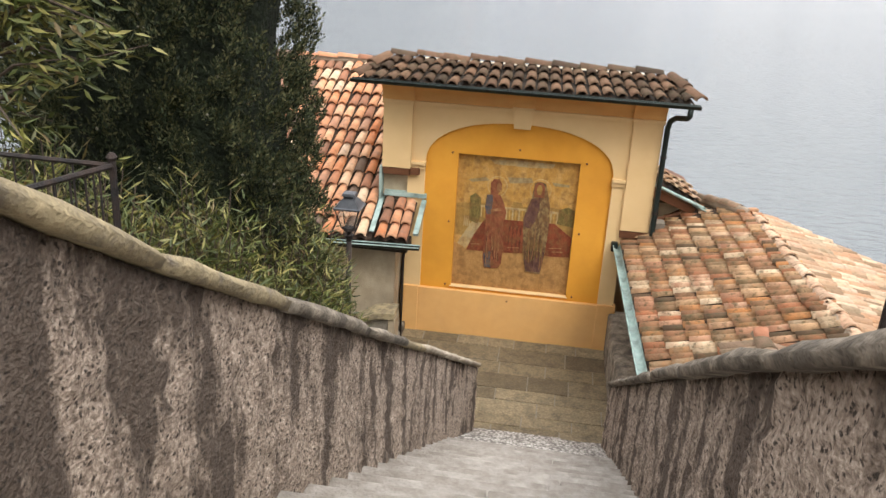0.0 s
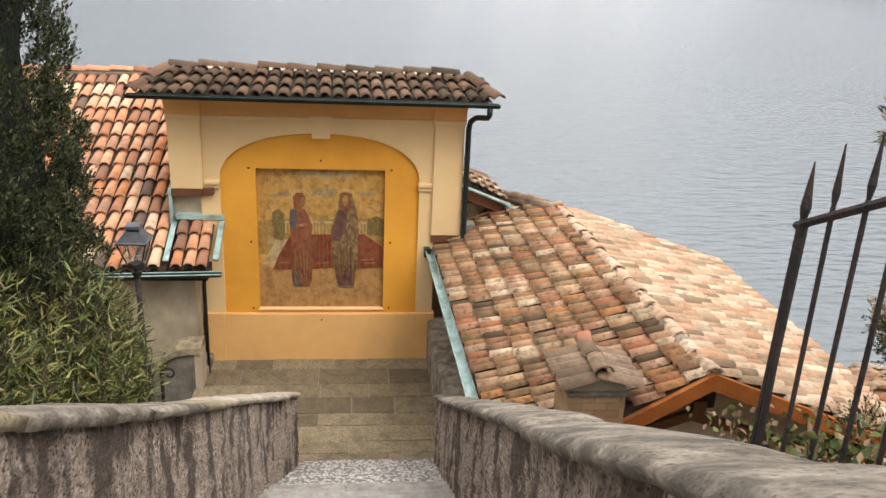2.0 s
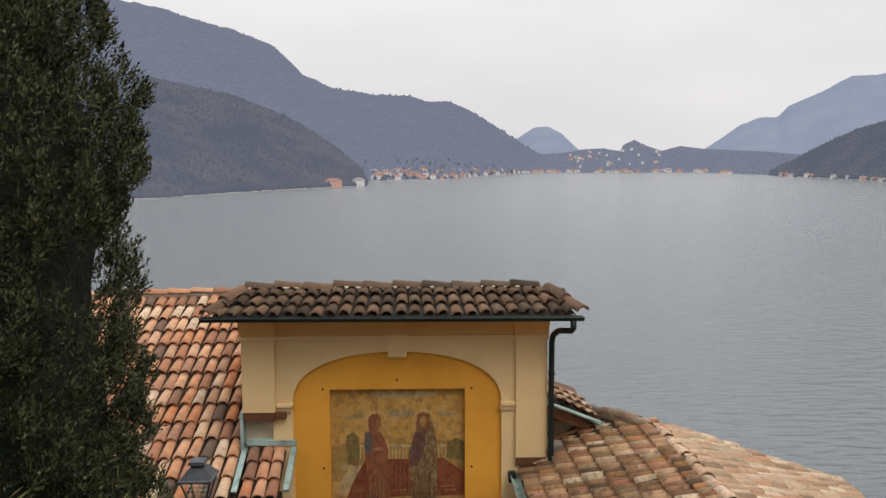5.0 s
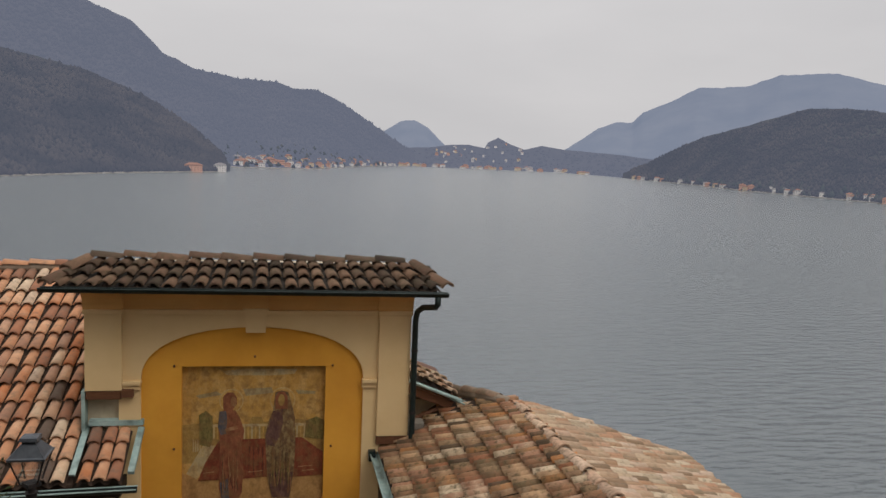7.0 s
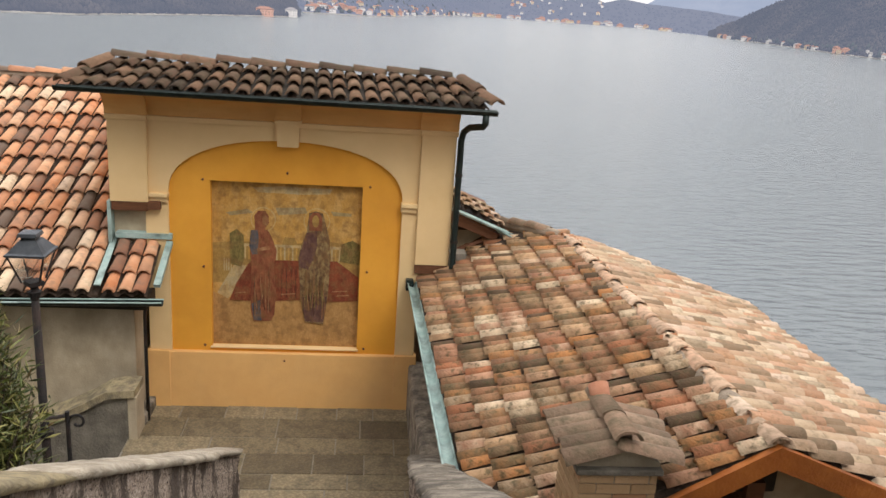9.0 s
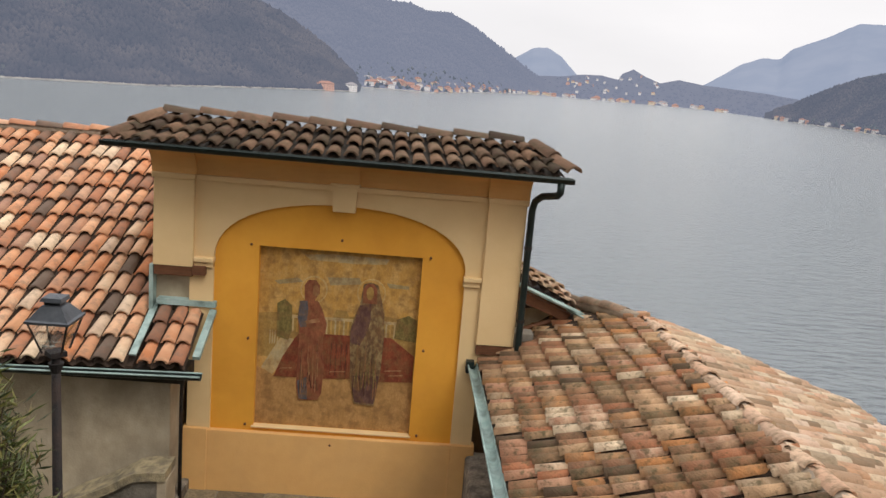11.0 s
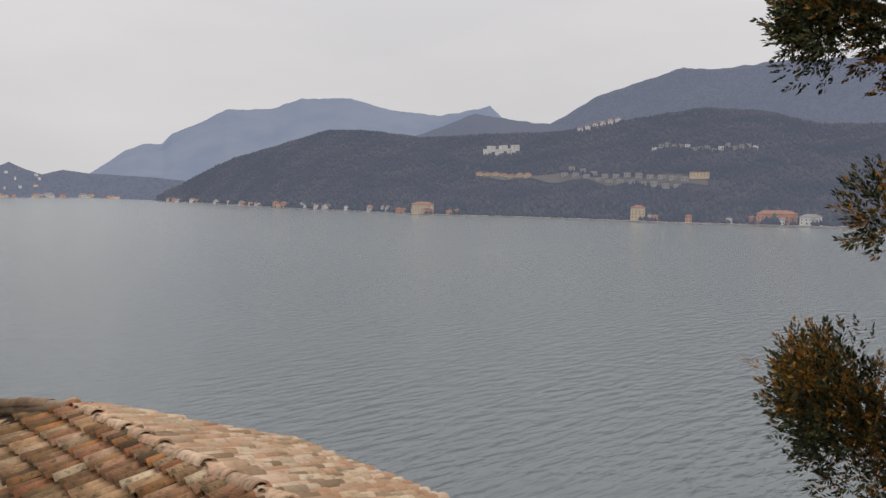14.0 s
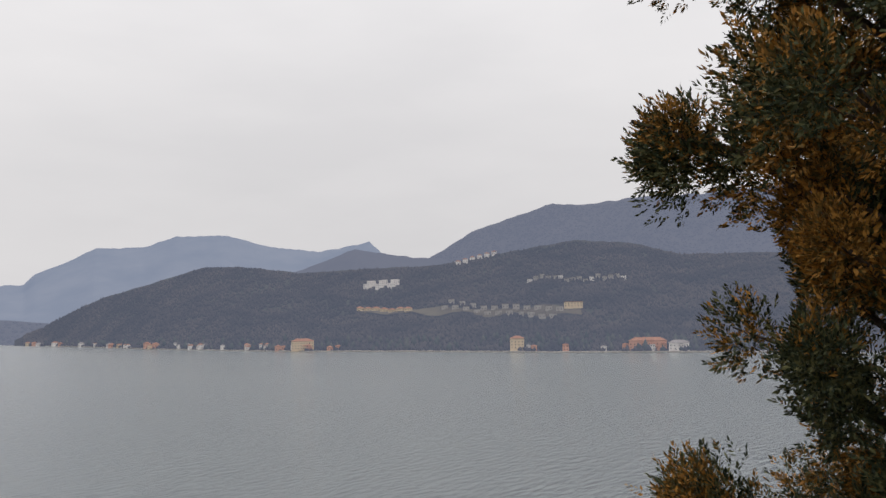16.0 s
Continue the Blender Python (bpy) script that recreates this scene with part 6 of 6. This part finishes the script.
        tq, tt = g.uniform(0, 2 * np.pi, tufts), 0.03 + 0.96 * g.uniform(0, 1, tufts)
        own = g.integers(0, tufts, sprays)
        du, dv = g.normal(size=sprays) * 0.055, g.normal(size=sprays) * 0.085
        q, t = tq[own] + du / radius, tt[own] + dv / height
        dome = 4.5 * (du ** 2 + dv ** 2)
        lump = np.array([0.55 * noise.noise((2.6 * math.cos(a), 2.6 * math.sin(a), 9 * b)) + 0.6 * noise.noise((7 * math.cos(a), 7 * math.sin(a), 30 * b)) for a, b in zip(q, t)])
        rr = np.array([outline(min(b, 0.995)) for b in t]) * (0.95 + 0.28 * lump + g.uniform(-0.06, 0.06, tufts)[own] + g.uniform(-0.03, 0.02, sprays)) - dome
        c = np.stack([bx + rr * np.cos(q), by + rr * np.sin(q), bz + height * t], 1)
        axis = np.stack([0.55 * np.cos(q), 0.55 * np.sin(q), np.full(sprays, 0.95)], 1) + g.normal(size=(sprays, 3)) * 0.25
    axis /= np.linalg.norm(axis, axis=1, keepdims=True)
    side = np.cross(axis, g.normal(size=(sprays, 3)))
    side /= np.linalg.norm(side, axis=1, keepdims=True)
    size = spray * g.uniform(0.6, 1.35, sprays)
    cs, ds = [], []
    for k in range(slivers):
        u = k / (slivers - 1)
        sgn = 1 if k % 2 else -1
        cs.append(c + axis * (size * u * 0.75)[:, None] + side * (sgn * size * 0.10 * (1 - u))[:, None])
        ds.append(axis * (0.75 + 0.4 * u) + side * sgn * (1.0 - 0.8 * u) + g.normal(size=(sprays, 3)) * 0.12)
    cs, ds = np.stack(cs, 1), np.stack(ds, 1)

    def emit(nm, mask, mt):
        cc, dd = cs[mask].reshape(-1, 3), ds[mask].reshape(-1, 3)
        if len(cc):
            v, f = leaves(cc, dd, spray * 0.38, spray * 0.08, g)
            tagged(raw_np(nm, v, f, mt, top), kind="stuff")

    warm = np.zeros(sprays, bool)
    if golden:
        patch = np.sin(c[:, 0] * 5.1 + 1.3) * np.sin(c[:, 1] * 4.7) * np.sin(c[:, 2] * 4.3 + 0.8)
        warm = patch + g.normal(size=sprays) * 0.2 > golden
    emit("crown", ~warm, mat)
    emit("golden_crown", warm, CYPRESS_TIP)
    if cones:
        pick = g.choice(sprays, cones)
        ball = np.array([(1, 0, 0), (0, 1, 0), (-1, 0, 0), (0, -1, 0), (0, 0, 1.1), (0, 0, -1.1)])
        tri = np.array([(0, 1, 4), (1, 2, 4), (2, 3, 4), (3, 0, 4), (1, 0, 5), (2, 1, 5), (3, 2, 5), (0, 3, 5)])
        at = c[pick] + axis[pick] * 0.07
        cv = (at[:, None, :] + ball[None] * g.uniform(0.010, 0.016, cones)[:, None, None]).reshape(-1, 3)
        cf = (tri[None] + 6 * np.arange(cones)[:, None, None]).reshape(-1, 3)
        tagged(raw_np("cones", cv, cf, CONE, top, "small pale grey-green cones"), kind="stuff")
    return top


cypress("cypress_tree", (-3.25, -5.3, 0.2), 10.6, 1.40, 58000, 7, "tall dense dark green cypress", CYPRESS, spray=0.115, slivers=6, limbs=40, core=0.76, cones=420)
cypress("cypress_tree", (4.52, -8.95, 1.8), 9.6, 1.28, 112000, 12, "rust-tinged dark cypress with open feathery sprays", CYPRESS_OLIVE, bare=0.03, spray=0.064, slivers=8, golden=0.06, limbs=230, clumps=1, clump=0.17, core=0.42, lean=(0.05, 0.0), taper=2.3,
        reaching=((3.88, -7.60, 5.76), (3.98, -7.70, 5.70), (3.97, -7.66, 4.22), (4.06, -7.74, 4.28), (4.10, -7.80, 4.14)))

# leafy tree that hangs over the start of the stairs
branch = thing("leafy_tree", (-3.4, -8.2, 2.6), "small bright green tree with long drooping leaves", "tree")
bm = bmesh.new()
add_tube(bm, [(-3.4, -8.2, 2.6), (-3.3, -8.15, 4.4), (-3.1, -8.1, 5.6), (-2.8, -8.0, 6.9)], [0.09, 0.07, 0.045, 0.015], 8)
part("trunk", bm, BARK, branch, smooth=True)
pts, dirs = [], []
bm = bmesh.new()
for k in range(90):
    o = np.array((-3.3, -8.15, 4.9)) + gen.uniform(0, 1) * np.array((0.5, 0.15, 2.0))
    e = o + np.array((gen.uniform(-1.0, 1.0), gen.uniform(-0.9, 0.9), gen.uniform(-0.15, 0.55)))
    add_tube(bm, [tuple(o), tuple((o + e) / 2 + (0, 0, 0.1)), tuple(e)], [0.015, 0.009, 0.004], 4, cap=False)
    for s in gen.uniform(0.3, 1, 44):
        pts.append(o + (e - o) * s + gen.normal(size=3) * 0.07)
        dirs.append((e - o) / np.linalg.norm(e - o) + gen.normal(size=3) * 0.6 + (0, 0, -0.4))
part("branchwork", bm, BARK, branch)
v, f = leaves(np.array(pts), np.array(dirs), 0.13, 0.014, gen)
tagged(raw_np("crown", v, f, OLEANDER, branch), kind="stuff")

# garden railing above the left wall
rail = thing("garden_railing", (-1.75, -9.05, 4.2), "black iron garden railing with thin bars", "railing")
corner, side_end, back_end = Vector((-1.72, -9.05, 5.18)), Vector((-3.3, -9.0, 5.18)), Vector((-1.74, -11.2, 5.40))
part("top_bar", tube([side_end, corner], 0.014, 6), IRON, rail)
part("top_bar", tube([corner, back_end], 0.016, 6), IRON, rail)
part("post", tube([corner + Vector((0, 0, -1.1)), corner + Vector((0, 0, 0.03))], 0.02, 8), IRON, rail)
part("finial", tube([corner + Vector((0, 0, 0.02)), corner + Vector((0, 0, 0.045)), corner + Vector((0, 0, 0.07))], [0.016, 0.03, 0.012], 8), IRON, rail)
for k in range(14):
    p = side_end.lerp(corner, k / 14)
    part("bar", tube([p, p + Vector((0, 0, -1.0))], 0.006, 5), IRON, rail)
for k in range(1, 17):
    p = corner.lerp(back_end, k / 17)
    part("bar", tube([p, p + Vector((0, 0, -0.9))], 0.006, 5), IRON, rail)
